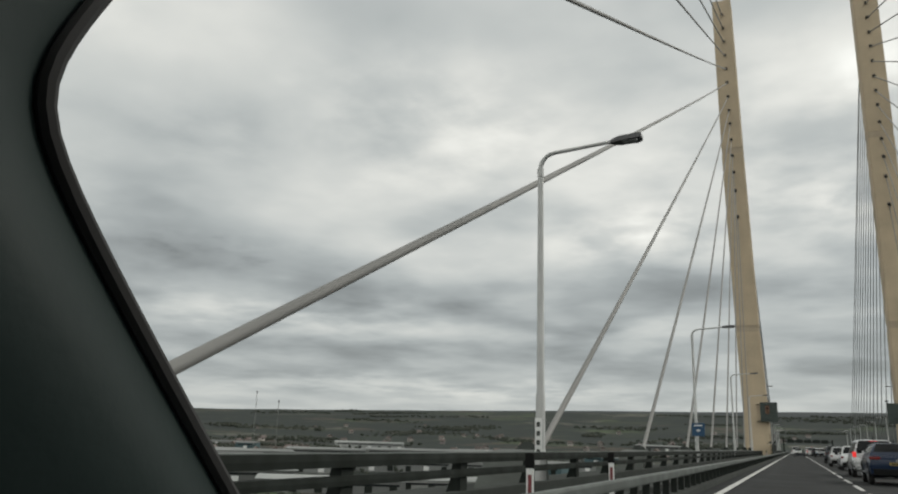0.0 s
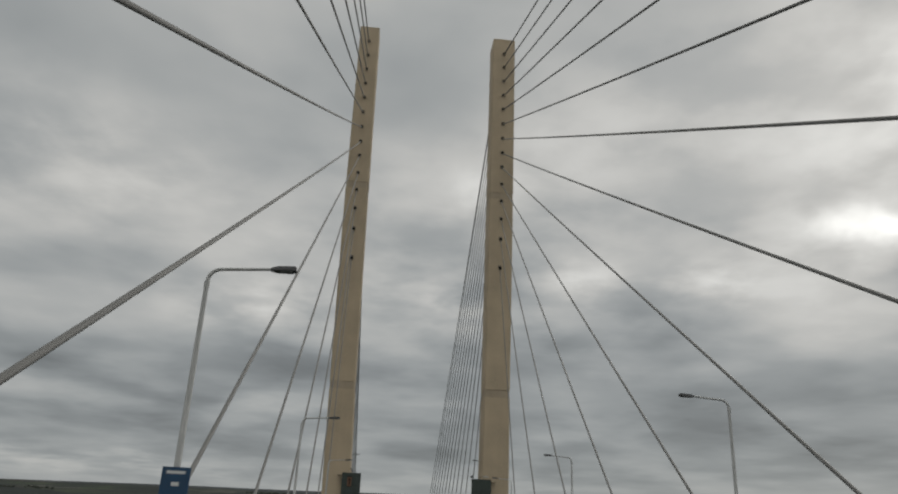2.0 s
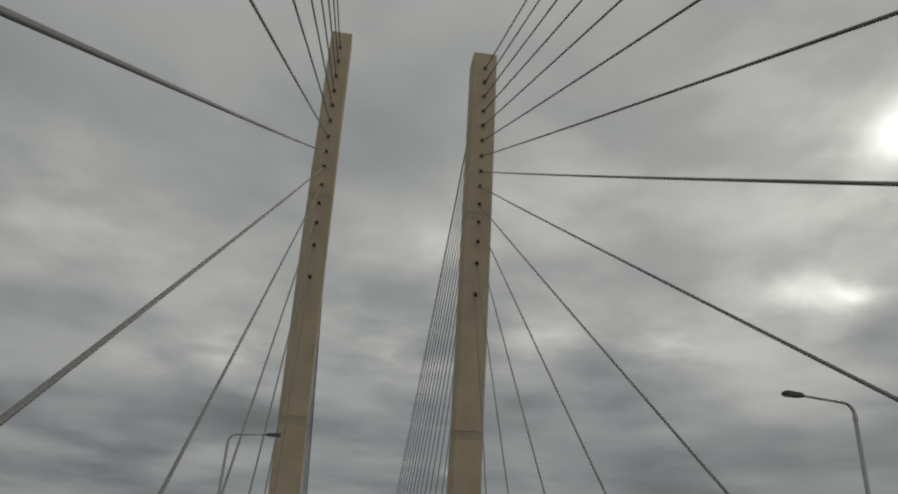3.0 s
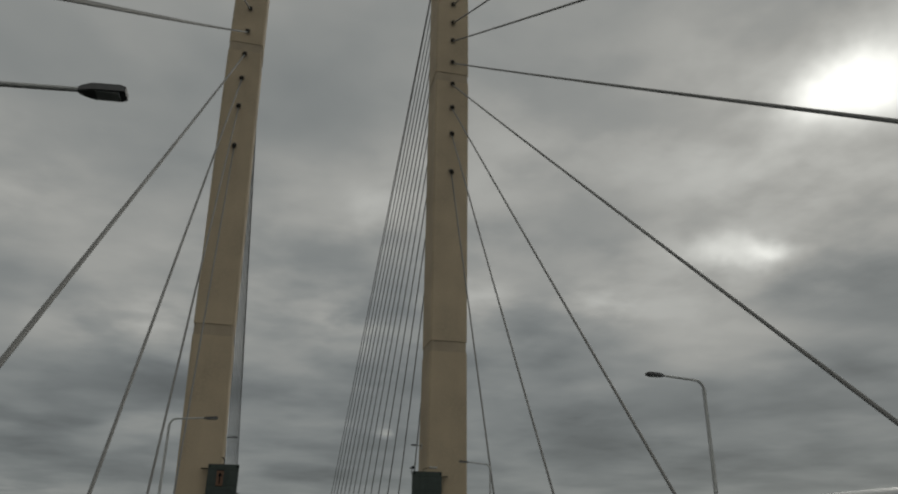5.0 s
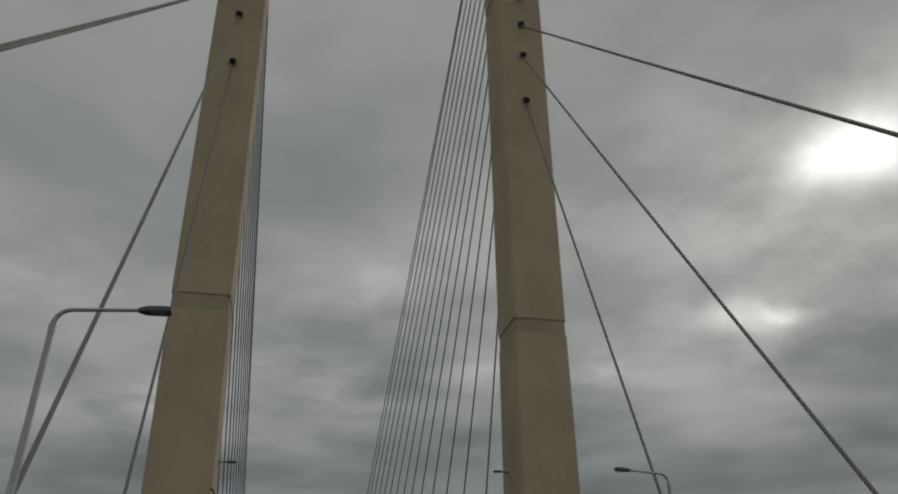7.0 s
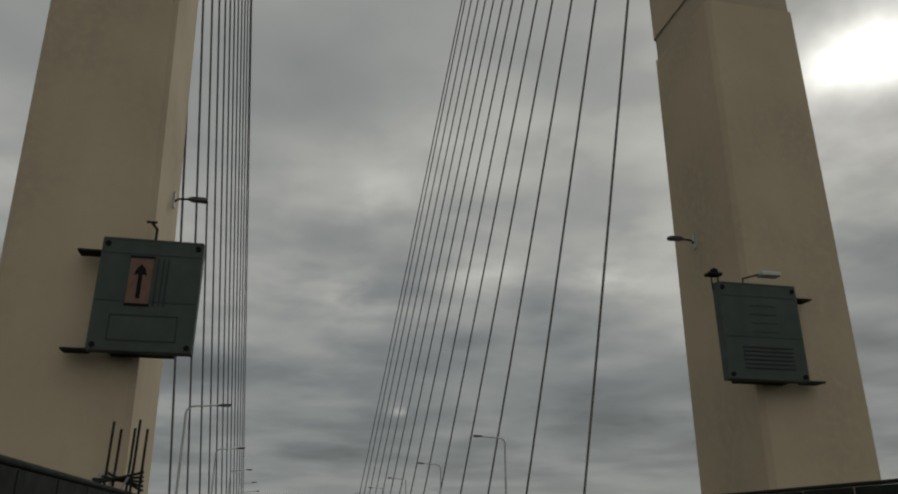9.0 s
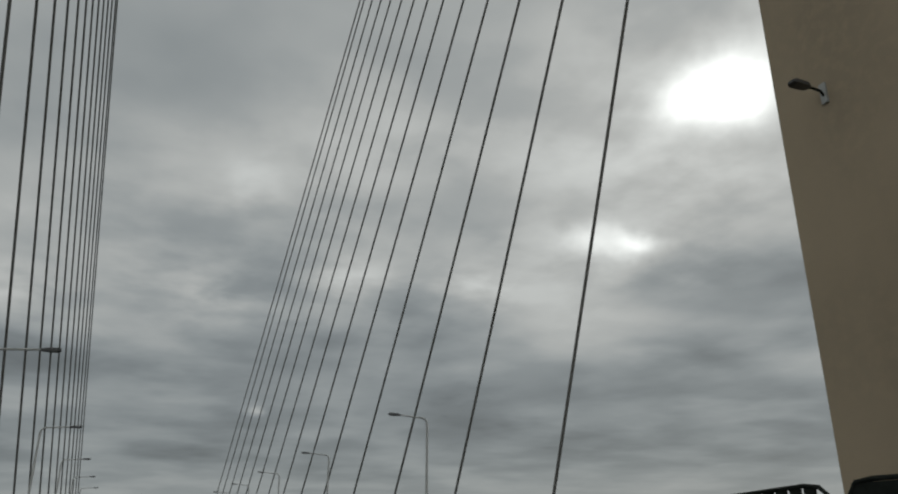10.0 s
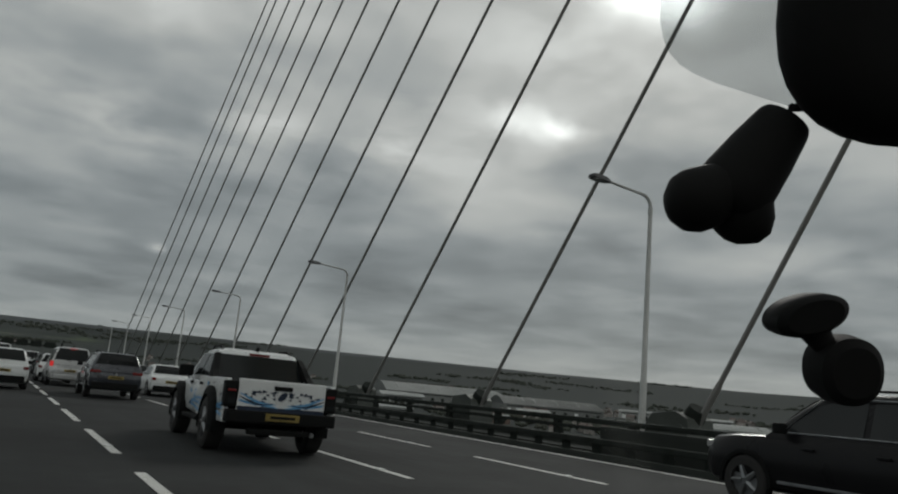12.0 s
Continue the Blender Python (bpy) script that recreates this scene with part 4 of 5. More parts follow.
    part("number_plate", box((-0.26, yr - 0.012, zb + 0.42), (0.26, yr + 0.02, zb + 0.53), bevel=0.006), PLATE, tail, "yellow number plate")
    part("plate_bar", box((-0.2, yr - 0.016, zb + 0.455), (0.2, yr - 0.011, zb + 0.495)), BLACK, tail)
    part("badge", tube([(0, yr + 0.01, belt - 0.22), (0, yr - 0.01, belt - 0.22)], 0.05, 12), RIM, tail)
    for x in (-1, 1):
        if kind == "van":
            lo, hi = (w * 0.80, belt - 0.14), (w * 0.97, belt + 0.10)
        elif kind == "suv":
            lo, hi = (w * 0.58, belt - 0.20), (w * 0.97, belt - 0.09)
        else:
            lo, hi = (w * 0.74, belt - 0.20), (w * 0.95, belt - 0.08)
        part("tail_lamp", box((min(x * lo[0], x * hi[0]), yr - 0.005, lo[1]), (max(x * lo[0], x * hi[0]), yr + 0.13, hi[1]), bevel=0.025), BRAKE_LAMP if brake else RED_LAMP, thing, "glowing red brake lamp" if brake else "red tail lamp")
        mir = box((min(x * (w - 0.02), x * (w + 0.17)), L * (front_base - 0.07) - 0.06, belt + 0.0), (max(x * (w - 0.02), x * (w + 0.17)), L * (front_base - 0.07) + 0.06, belt + 0.15), bevel=0.03)
        part("door_mirror", mir, BLACK, thing)
        part("headlamp", box((min(x * w * 0.52, x * w * 0.84), L * 0.455, nose - 0.2), (max(x * w * 0.52, x * w * 0.84), L * 0.49, nose - 0.08), bevel=0.02), LENS, thing)
        for y in (-0.12, 0.1):
            part("door_handle", box((min(x * (w - 0.01), x * (w + 0.025)), L * y - 0.09, belt - 0.2), (max(x * (w - 0.01), x * (w + 0.025)), L * y + 0.09, belt - 0.165), bevel=0.01), paint, thing)
    part("high_brake_lamp", box((-0.16, L * rear_top - 0.03, H - 0.10), (0.16, L * rear_top + 0.05, H - 0.075), bevel=0.01), BRAKE_LAMP if brake or paint is CAR_BLUE else RED_LAMP, thing)
    part("rear_wiper", tube([(0.02, L * (rear_base + 0.1 * (rear_top - rear_base)) - 0.02, belt + 0.14), (-0.3, L * (rear_base + 0.16 * (rear_top - rear_base)) - 0.02, belt + 0.2)], 0.012, 6), BLACK, thing)
    if kind == "suv":
        for x in (-1, 1):
            part("window_trim", tube([(x * w * 0.915, L * rear_base + 0.35, belt + 0.03), (x * w * 0.915, L * front_base - 0.25, belt + 0.02), (x * w * 0.76, L * front_top - 0.02, H - 0.10), (x * w * 0.745, L * rear_top + 0.2, H - 0.10)], 0.014, 6), RIM, thing, "thin chrome trim")
            part("sill_strip", box((min(x * (w - 0.02), x * (w + 0.012)), -L * 0.2, zb + 0.12), (max(x * (w - 0.02), x * (w + 0.012)), L * 0.2, zb + 0.16), bevel=0.006), RIM, thing)
            part("roof_rail", tube([(x * w * 0.62, L * rear_top + 0.2, H - 0.01), (x * w * 0.64, L * rear_top + 0.35, H + 0.03), (x * w * 0.64, L * front_top - 0.45, H + 0.03), (x * w * 0.62, L * front_top - 0.3, H - 0.01)], 0.018, 8), BLACK if kind == "suv" else RIM, thing)
    part("aerial", tube([(0, L * rear_top + 0.25, H - 0.02), (0, L * rear_top + 0.12, H + 0.14)], [0.02, 0.006], 6), BLACK, thing)
    return thing


def pickup(m):
    L, W, H = 5.1, 1.80, 1.68
    w = W / 2
    th = empty("pickup_truck", m, "white double-cab pickup truck with blue wave graphics", "pickup truck", "cars in the traffic")
    zb = 0.46
    st = [(-0.30, 1.0, zb, 1.12), (0.0, 1.0, zb, 1.14), (0.14, 1.0, zb, 1.12), (0.30, 0.98, zb, 1.10), (0.42, 0.95, zb + 0.02, 1.04), (0.485, 0.86, zb + 0.05, 0.94), (0.5, 0.76, zb + 0.1, 0.85)]
    part("body", loft([section(w * a, b, c, L * y) for y, a, b, c in st]), CAR_WHITE, th, smooth=True)
    # load bed
    bed = part("load_bed", box((-w, -L * 0.485, zb + 0.02), (-w + 0.09, -L * 0.05, 1.16), bevel=0.03), CAR_WHITE, th)
    part("bed_side", box((w - 0.09, -L * 0.485, zb + 0.02), (w, -L * 0.05, 1.16), bevel=0.03), CAR_WHITE, th)
    part("bed_floor", box((-w + 0.09, -L * 0.48, zb + 0.02), (w - 0.09, -L * 0.08, zb + 0.3)), BLACK, th)
    part("bed_cover", box((-w + 0.07, -L * 0.475, 1.09), (w - 0.07, -L * 0.17, 1.135), bevel=0.01), BLACK, th, "black roll-up bed cover")
    tg = part("tailgate", box((-w + 0.19, -L * 0.5, 0.66), (w - 0.19, -L * 0.485, 1.17), bevel=0.02), CAR_WHITE, th, "white tailgate with blue wave graphics")
    y = -L * 0.5
    part("tailgate_handle", box((-0.15, y - 0.02, 1.02), (0.15, y + 0.01, 1.09), bevel=0.012), BLACK, tg)
    part("badge", tube([(0, y + 0.005, 0.93), (0, y - 0.015, 0.93)], 0.09, 14, squash=0.55), DECAL_DARK, tg)
    rng = random.Random(4)

    def fleck(cu, cv, r, turn):
        return [(cu + r * (1.5 if k % 2 else 0.7) * math.cos(radians(60 * k + turn)), cv + 0.8 * r * (1.2 if k % 2 else 0.7) * math.sin(radians(60 * k + turn))) for k in range(6)]

    for s in (-1, 1):
        for i in range(4):   # sweeping blue waves along the foot of the tailgate
            x0, x1 = 0.05 + 0.05 * i, 0.69
            pts = []
            for k in range(9):
                u = k / 8
                pts.append((s * (x0 + (x1 - x0) * u), 0.745 + 0.028 * i + 0.10 * u * u + 0.022 * math.sin(4.0 * u + 1.3 * i)))
            wide = [0.005 + 0.016 * math.sin(math.pi * k / 8) for k in range(9)]
            outline = [(a, b + h) for (a, b), h in zip(pts, wide)] + [(a, b - h) for (a, b), h in list(zip(pts, wide))[::-1]]
            part("wave_graphic", prism(outline, "y", y - 0.003 - 0.001 * i, y + 0.004), DECAL if i != 2 else DECAL_DARK, tg)
        for i in range(20):   # dark flecks that swirl above the waves
            a, d = radians(12 + 26 * i), 0.05 + 0.015 * i
            cx, cz = s * (0.08 + abs(d * math.cos(a)) + 0.012 * i), 0.86 + 0.13 * math.sin(a)
            part("fleck_graphic", prism(fleck(cx, cz, rng.uniform(0.020, 0.040), 25 * i), "y", y - 0.003, y + 0.004), DECAL_DARK, tg)
        # side graphics: flecks that thin out towards the bonnet, over a blue swash
        for i in range(26):
            cy, cz = rng.uniform(-2.35, 0.75), rng.uniform(0.60, 1.06)
            part("side_graphic", prism(fleck(cy, cz, rng.uniform(0.025, 0.06), rng.uniform(0, 60)), "x", min(s * (w - 0.004), s * (w + 0.006)), max(s * (w - 0.004), s * (w + 0.006))), DECAL_DARK if i % 4 else DECAL, th)
        for i in range(3):
            out = [(-2.4 + 0.3 * k, 0.60 + 0.07 * i + 0.05 * math.sin(0.9 * k + i)) for k in range(10)]
            out = out + [(a, b - 0.035) for a, b in out[::-1]]
            part("side_wave", prism(out, "x", min(s * (w - 0.003), s * (w + 0.008 + 0.001 * i)), max(s * (w - 0.003), s * (w + 0.008 + 0.001 * i))), DECAL, th)
        x = s
        part("tail_lamp", box((min(x * (w - 0.20), x * (w + 0.008)), y + 0.005, 0.72), (max(x * (w - 0.20), x * (w + 0.008)), y + 0.24, 1.13), bevel=0.03), BLACK, th, "dark tail lamp cluster")
        part("tail_lens", box((min(x * (w - 0.16), x * (w - 0.03)), y - 0.004, 0.96), (max(x * (w - 0.16), x * (w - 0.03)), y + 0.02, 1.0), bevel=0.01), RED_LAMP, th)
        part("reverse_lens", box((min(x * (w - 0.16), x * (w - 0.04)), y - 0.004, 0.77), (max(x * (w - 0.16), x * (w - 0.04)), y + 0.02, 0.84), bevel=0.01), GLASS, th)
        for yy in (-0.30, 0.31):
            rings = []
            r = 0.42
            for k in range(13):
                a = radians(-12 + 204 * k / 12)
                c, s_ = math.cos(a), math.sin(a)
                rings.append([(x * (w - 0.14), L * yy + (r + 0.03) * c, r + (r + 0.03) * s_), (x * (w + 0.11), L * yy + (r + 0.03) * c, r + (r + 0.03) * s_),
                              (x * (w + 0.07), L * yy + (r + 0.17) * c, r + (r + 0.17) * s_), (x * (w - 0.14), L * yy + (r + 0.17) * c, r + (r + 0.17) * s_)])
            part("arch_flare", loft(rings), BLACK, th, "wide black wheel arch flare")
            wheel(th, x * (w - 0.06), L * yy, r, 0.30)
        part("door_mirror", box((min(x * (w - 0.02), x * (w + 0.24)), L * 0.13 - 0.07, 1.12), (max(x * (w - 0.02), x * (w + 0.24)), L * 0.13 + 0.07, 1.34), bevel=0.04), BLACK, th)
        part("side_step", box((min(x * (w - 0.12), x * (w + 0.06)), -L * 0.12, 0.38), (max(x * (w - 0.12), x * (w + 0.06)), L * 0.16, 0.45), bevel=0.02), BLACK, th)
        for yy in (0.09, -0.10):
            part("door_handle", box((min(x * (w - 0.01), x * (w + 0.03)), L * yy - 0.1, 1.0), (max(x * (w - 0.01), x * (w + 0.03)), L * yy + 0.1, 1.045), bevel=0.012), BLACK, th)
        part("roof_bar", tube([(x * 0.62, -L * 0.09, H - 0.03), (x * 0.62, -L * 0.06, H + 0.04), (x * 0.62, L * 0.05, H + 0.04), (x * 0.62, L * 0.08, H - 0.03)], 0.02, 8), BLACK, th)
    # cab
    def ring(z, s, yr, yf):
        return [(-s, yr, z), (s, yr, z), (s, yf, z), (-s, yf, z)]
    base, top = ring(1.10, w * 0.96, -L * 0.19, L * 0.235), ring(H - 0.08, w * 0.83, -L * 0.14, L * 0.085)
    own = loft([base, top, ring(H, w * 0.68, -L * 0.11, L * 0.05)])
    bmesh.ops.bevel(own, geom=[e for e in own.edges if min(v.co.z for v in e.verts) > 1.2], offset=0.06, segments=2, affect="EDGES")
    part("cab", own, CAR_WHITE, th, smooth=True)
    b, t = base, top
    part("rear_window", pane((b[0], b[1], t[1], t[0]), 0.03, 0.97, 0.06, 0.93), GLASS, th, "wide dark rear window")
    part("windscreen", pane((b[2], b[3], t[3], t[2]), 0.05, 0.95, 0.05, 0.95), GLASS, th)
    for s in (0, 1):
        q = (b[1], b[2], t[2], t[1]) if s else (b[3], b[0], t[0], t[3])
        for u0, u1 in ((0.08, 0.42), (0.46, 0.90)):
            if not s:
                u0, u1 = 1 - u1, 1 - u0
            part("side_window", pane(q, u0, u1, 0.12, 0.92), GLASS, th)
    part("high_brake_lamp", box((-0.18, -L * 0.146, H - 0.10), (0.18, -L * 0.13, H - 0.06)), RED_LAMP, th)
    # black sail panels that slope from the roof to the bed sides
    for s in (-1, 1):
        def side(x, lift):
            return [(x, -L * 0.185, 1.12), (x, -L * 0.27, 1.12), (x, -L * 0.265, 1.16), (x * 0.97, -L * 0.225, 1.28), (x * 0.92, -L * 0.185, 1.45 + lift), (x * 0.885, -L * 0.15, 1.58 + lift), (x * 0.885, -L * 0.135, 1.57)]
        part("sail_panel", loft([side(s * (w - 0.005), 0.0), side(s * (w - 0.11), 0.01)]), BLACK, th, "black sloping sail panel")
    part("rear_bumper", box((-w + 0.02, -L * 0.525, 0.50), (w - 0.02, -L * 0.48, 0.69), bevel=0.03), BLACK, th)
    part("graphic_band", box((-w + 0.20, -L * 0.5005, 0.665), (w - 0.20, -L * 0.4985, 0.75)), DECAL_DARK, tg)
    part("number_plate", box((-0.27, -L * 0.53, 0.555), (0.27, -L * 0.522, 0.665)), PLATE, th, "yellow number plate")
    part("plate_bar", box((-0.2, -L * 0.533, 0.59), (0.2, -L * 0.5295, 0.63)), BLACK, th)
    part("tow_bar", box((-0.5, -L * 0.515, 0.33), (0.5, -L * 0.48, 0.42), bevel=0.02), BLACK, th)
    part("exhaust", tube([(0.55, -L * 0.50, 0.36), (0.55, -L * 0.40, 0.36)], 0.04, 10), RIM, th)
    part("axle", tube([(-w + 0.1, -L * 0.30, 0.4), (w - 0.1, -L * 0.30, 0.4)], 0.07, 10), BLACK, th)
    part("cargo_strap", tube([(0.0, -L * 0.10, H - 0.02), (0.0, -L * 0.11, H + 0.06)], 0.03, 8), BLACK, th)
    return th


# traffic ahead
car(pose(0.75, 171.6, 0), "hatch", 3.98, 1.74, 1.50, CAR_WHITE, "white hatchback with a wide dark rear window", brake=False)
pickup(pose(4.63, 151.9, 0, 0, 0, -2.5))
car(pose(4.3, 169.6, 0), "suv", 4.45, 1.84, 1.66, CAR_GREY, "dark grey sport utility car in the queue")
car(pose(3.62, 181.0, 0), "van", 4.9, 1.92, 1.88, CAR_SILVER, "pale people carrier with red brake lamps", brake=True)
car(pose(7.45, 176.0, 0), "saloon", 4.5, 1.8, 1.44, CAR_WHITE, "white saloon car in the queue")
car(pose(11.15, 143.6, 0), "suv", 4.75, 1.92, 1.72, CAR_BLACK, "glossy black sport utility car with alloy wheels")
car(pose(3.66, 18.3, 0), "suv", 4.3, 1.84, 1.50, CAR_BLUE, "dark blue sport utility car with sloping rear window")
car(pose(3.70, 27.6, 0), "van", 4.9, 1.92, 1.74, CAR_SILVER, "silver people carrier with red tail lamps", brake=True)
car(pose(7.5, 24.5, 0), "saloon", 4.5, 1.8, 1.44, CAR_WHITE, "white saloon car with lit red brake lamps", brake=True)
car(pose(3.75, 41.6, 0), "hatch", 4.0, 1.72, 1.5, CAR_WHITE, "small white hatchback in the queue")
car(pose(3.55, 52.0, 0), "hatch", 4.1, 1.75, 1.48, CAR_SILVER, "silver hatchback in the queue")
car(pose(3.3, 186.3, 0), "hatch", 4.1, 1.75, 1.52, CAR_WHITE, "distant white hatchback in the queue")
for x, y, kind, paint, label in ((3.8, 70.0, "suv", CAR_GREY, "grey sport utility car in the queue"), (7.4, 60.0, "hatch", CAR_BLACK, "black hatchback in the queue"), (11.2, 48.0, "hatch", CAR_GREY, "grey hatchback in the outer lane"),
                                 (0.4, 196.0, "van", CAR_WHITE, "white van far ahead in the lane"), (3.9, 206.0, "suv", CAR_GREY, "distant grey sport utility car"), (7.4, 192.0, "hatch", CAR_BLUE, "distant dark blue hatchback in the queue"),
                                 (0.3, 224.0, "hatch", CAR_GREY, "distant grey hatchback in the queue"), (7.3, 216.0, "suv", CAR_SILVER, "distant silver sport utility car"), (11.2, 205.0, "saloon", CAR_BLACK, "distant black saloon car"),
                                 (3.8, 240.0, "van", CAR_WHITE, "distant white van in the queue"), (0.4, 262.0, "suv", CAR_BLACK, "distant black sport utility car"), (7.4, 250.0, "hatch", CAR_WHITE, "distant white hatchback in the queue")):
    dims = {"suv": (4.5, 1.85, 1.66), "hatch": (4.05, 1.75, 1.5), "van": (5.0, 1.95, 2.0), "saloon": (4.6, 1.82, 1.44)}[kind]
    car(pose(x, y, 0), kind, *dims, paint, label)

# the car that the camera starts in: open windscreen frame, thick fabric-lined pillar
oc = empty("open_car", pose(0.52, -16.0, 0), "grey car with fabric-lined pillars and open windscreen frame", "car")
Lc, wc = 4.2, 0.86
st = [(-0.5, 0.88, 0.36, 0.84), (-0.47, 0.96, 0.28, 0.90), (-0.3, 1.0, 0.22, 0.92), (0.1, 1.0, 0.22, 0.92), (0.2, 1.0, 0.22, 0.92), (0.34, 0.98, 0.23, 0.86), (0.45, 0.92, 0.26, 0.76), (0.49, 0.82, 0.3, 0.62), (0.5, 0.72, 0.34, 0.56)]
part("body", loft([section(wc * a, b, c, Lc * y) for y, a, b, c in st]), CAR_GREY, oc, smooth=True)
roof = loft([[(-0.60, -1.55, 1.44), (0.60, -1.55, 1.44), (0.60, 0.22, 1.50), (-0.60, 0.22, 1.50)], [(-0.60, -1.55, 1.48), (0.60, -1.55, 1.48), (0.60, 0.22, 1.54), (-0.60, 0.22, 1.54)], [(-0.5, -1.4, 1.53), (0.5, -1.4, 1.53), (0.5, 0.12, 1.57), (-0.5, 0.12, 1.57)]])
part("roof", roof, CAR_GREY, oc)
for s in (-1, 1):
    part("rear_pillar", tube([(s * 0.76, -1.95, 0.88), (s * 0.60, -1.5, 1.47)], [0.1, 0.06], 8), CAR_GREY, oc)
    part("middle_pillar", tube([(s * 0.80, -0.75, 0.88), (s * 0.62, -0.75, 1.48)], 0.045, 8), CAR_GREY, oc)
    for y in (-0.31, 0.315):
        wheel(oc, s * (wc - 0.095), Lc * y, 0.31, 0.2)
    part("tail_lamp", box((min(s * 0.6, s * 0.8), -2.12, 0.62), (max(s * 0.6, s * 0.8), -2.0, 0.86), bevel=0.02), RED_LAMP, oc)
# windscreen pillars: a curved edge that sweeps up from the dashboard corner to the roof
for s in (-1, 1):
    inner, outer = [], []
    for k in range(33):
        z = 0.88 + 0.64 * k / 32
        d = 1.36 - z
        yy = 0.345 + 0.22 * d + 0.782 * (math.sqrt(d * d + 0.0025) - 0.05)
        inner.append((s * 0.66, yy - 0.095, z))
        outer.append((s * 0.78, yy * 1.12 - 0.095, z))
    rings = []
    for a, b in zip(inner, outer):
        rings.append([a, (a[0] + s * 0.012, a[1] + 0.02, a[2]), b, (b[0], b[1] - 0.36, b[2]), (a[0] + s * 0.05, a[1] - 0.36, a[2]), (a[0] + s * 0.005, a[1] - 0.26, a[2]), (a[0] - s * 0.022, a[1] - 0.17, a[2]), (a[0] - s * 0.03, a[1] - 0.11, a[2]), (a[0] - s * 0.022, a[1] - 0.06, a[2]), (a[0] - s * 0.006, a[1] - 0.02, a[2])])
    part("pillar_trim", loft(rings), CLOTH, oc, "dark grey fabric-lined windscreen pillar", smooth=True)
    part("pillar_seal", tube([(a[0] - s * 0.002, a[1] + 0.012, a[2]) for a in inner], 0.008, 8), TYRE, oc, "black rubber seal", smooth=True)


# ---- the front of the car in which the camera comes to rest: open behind, with fittings on its windscreen ----
CLEAR = bpy.data.materials.new("windscreen_glass")
TINT = bpy.data.materials.new("tinted_film")
for m, colour, gloss in ((CLEAR, (0.97, 0.98, 0.975, 1), 0.012), (TINT, (0.80, 0.815, 0.82, 1), 0.05)):
    m.use_nodes = True
    t = m.node_tree
    t.nodes.remove(t.nodes["Principled BSDF"])
    pass_, shine, mixed = t.nodes.new("ShaderNodeBsdfTransparent"), t.nodes.new("ShaderNodeBsdfGlossy"), t.nodes.new("ShaderNodeMixShader")
    pass_.inputs[0].default_value = colour
    shine.inputs["Roughness"].default_value = 0.08 if m is CLEAR else 0.5
    mixed.inputs[0].default_value = gloss
    t.links.new(pass_.outputs[0], mixed.inputs[1])
    t.links.new(shine.outputs[0], mixed.inputs[2])
    t.links.new(mixed.outputs[0], t.nodes["Material Output"].inputs[0])
fc = empty("open_car", pose(0.95, 139.2, 0), "front of a grey car with clear sloping windscreen", "car")
st = [(-1.05, 0.98, 0.24, 0.72), (-0.9, 1.0, 0.22, 0.74), (-0.3, 0.99, 0.22, 0.72), (0.3, 0.96, 0.24, 0.69), (0.62, 0.88, 0.28, 0.62), (0.75, 0.74, 0.34, 0.52)]
part("bonnet", loft([section(0.86 * a, b, c, y) for y, a, b, c in st]), CAR_GREY, fc, smooth=True)
for s_ in (-1, 1):
    wheel(fc, s_ * 0.77, -0.05, 0.31, 0.2)
    part("headlamp", box((min(s_ * 0.5, s_ * 0.76), 0.52, 0.52), (max(s_ * 0.5, s_ * 0.76), 0.68, 0.62), bevel=0.02), LENS, fc)
glass = part("windscreen", loft([[(-0.72, -0.90, 0.72), (0.72, -0.90, 0.72), (0.62, -1.62, 1.62), (-0.62, -1.62, 1.62)], [(-0.72, -0.895, 0.725), (0.72, -0.895, 0.725), (0.62, -1.615, 1.625), (-0.62, -1.615, 1.625)]]), CLEAR, fc, "clear sloping windscreen glass")
glass.visible_shadow = False


def rounded(a, b, power, n=28):
    """A rounded outline between an ellipse and a box."""
    pts = []
    for k in range(n):
        c, s2 = math.cos(2 * math.pi * k / n), math.sin(2 * math.pi * k / n)
        pts.append((a * math.copysign(abs(c) ** (2 / power), c), b * math.copysign(abs(s2) ** (2 / power), s2)))
    return pts


FACE = (11.1, -5.3, -29.6)      # the fittings are turned towards the driver
mirror = empty("rear_view_mirror", pose(0.993, 137.667, 1.447, *FACE), "black rear-view mirror housing with a tinted film beside it", "mirror")
rings = [[(x * k, y, z * k) for x, z in rounded(0.091, 0.083, 2.4)] for y, k in ((-0.030, 0.55), (-0.026, 0.80), (-0.014, 0.95), (0.0, 1.0), (0.012, 0.97), (0.03, 0.7))]
part("housing", loft(rings), BLACK, mirror, smooth=True)
part("stem", tube([(0.02, 0.02, 0.02), (0.03, 0.06, 0.05)], 0.018, 10), BLACK, mirror, smooth=True)
film = part("tinted_film", loft([[(x - 0.045, y, z + 0.062 - 0.30 * (x + 0.10)) for x, z in rounded(0.115, 0.088, 7.0)] for y in (0.035, 0.0355)]), TINT, mirror, "pale translucent tinted film")
film.visible_shadow = False

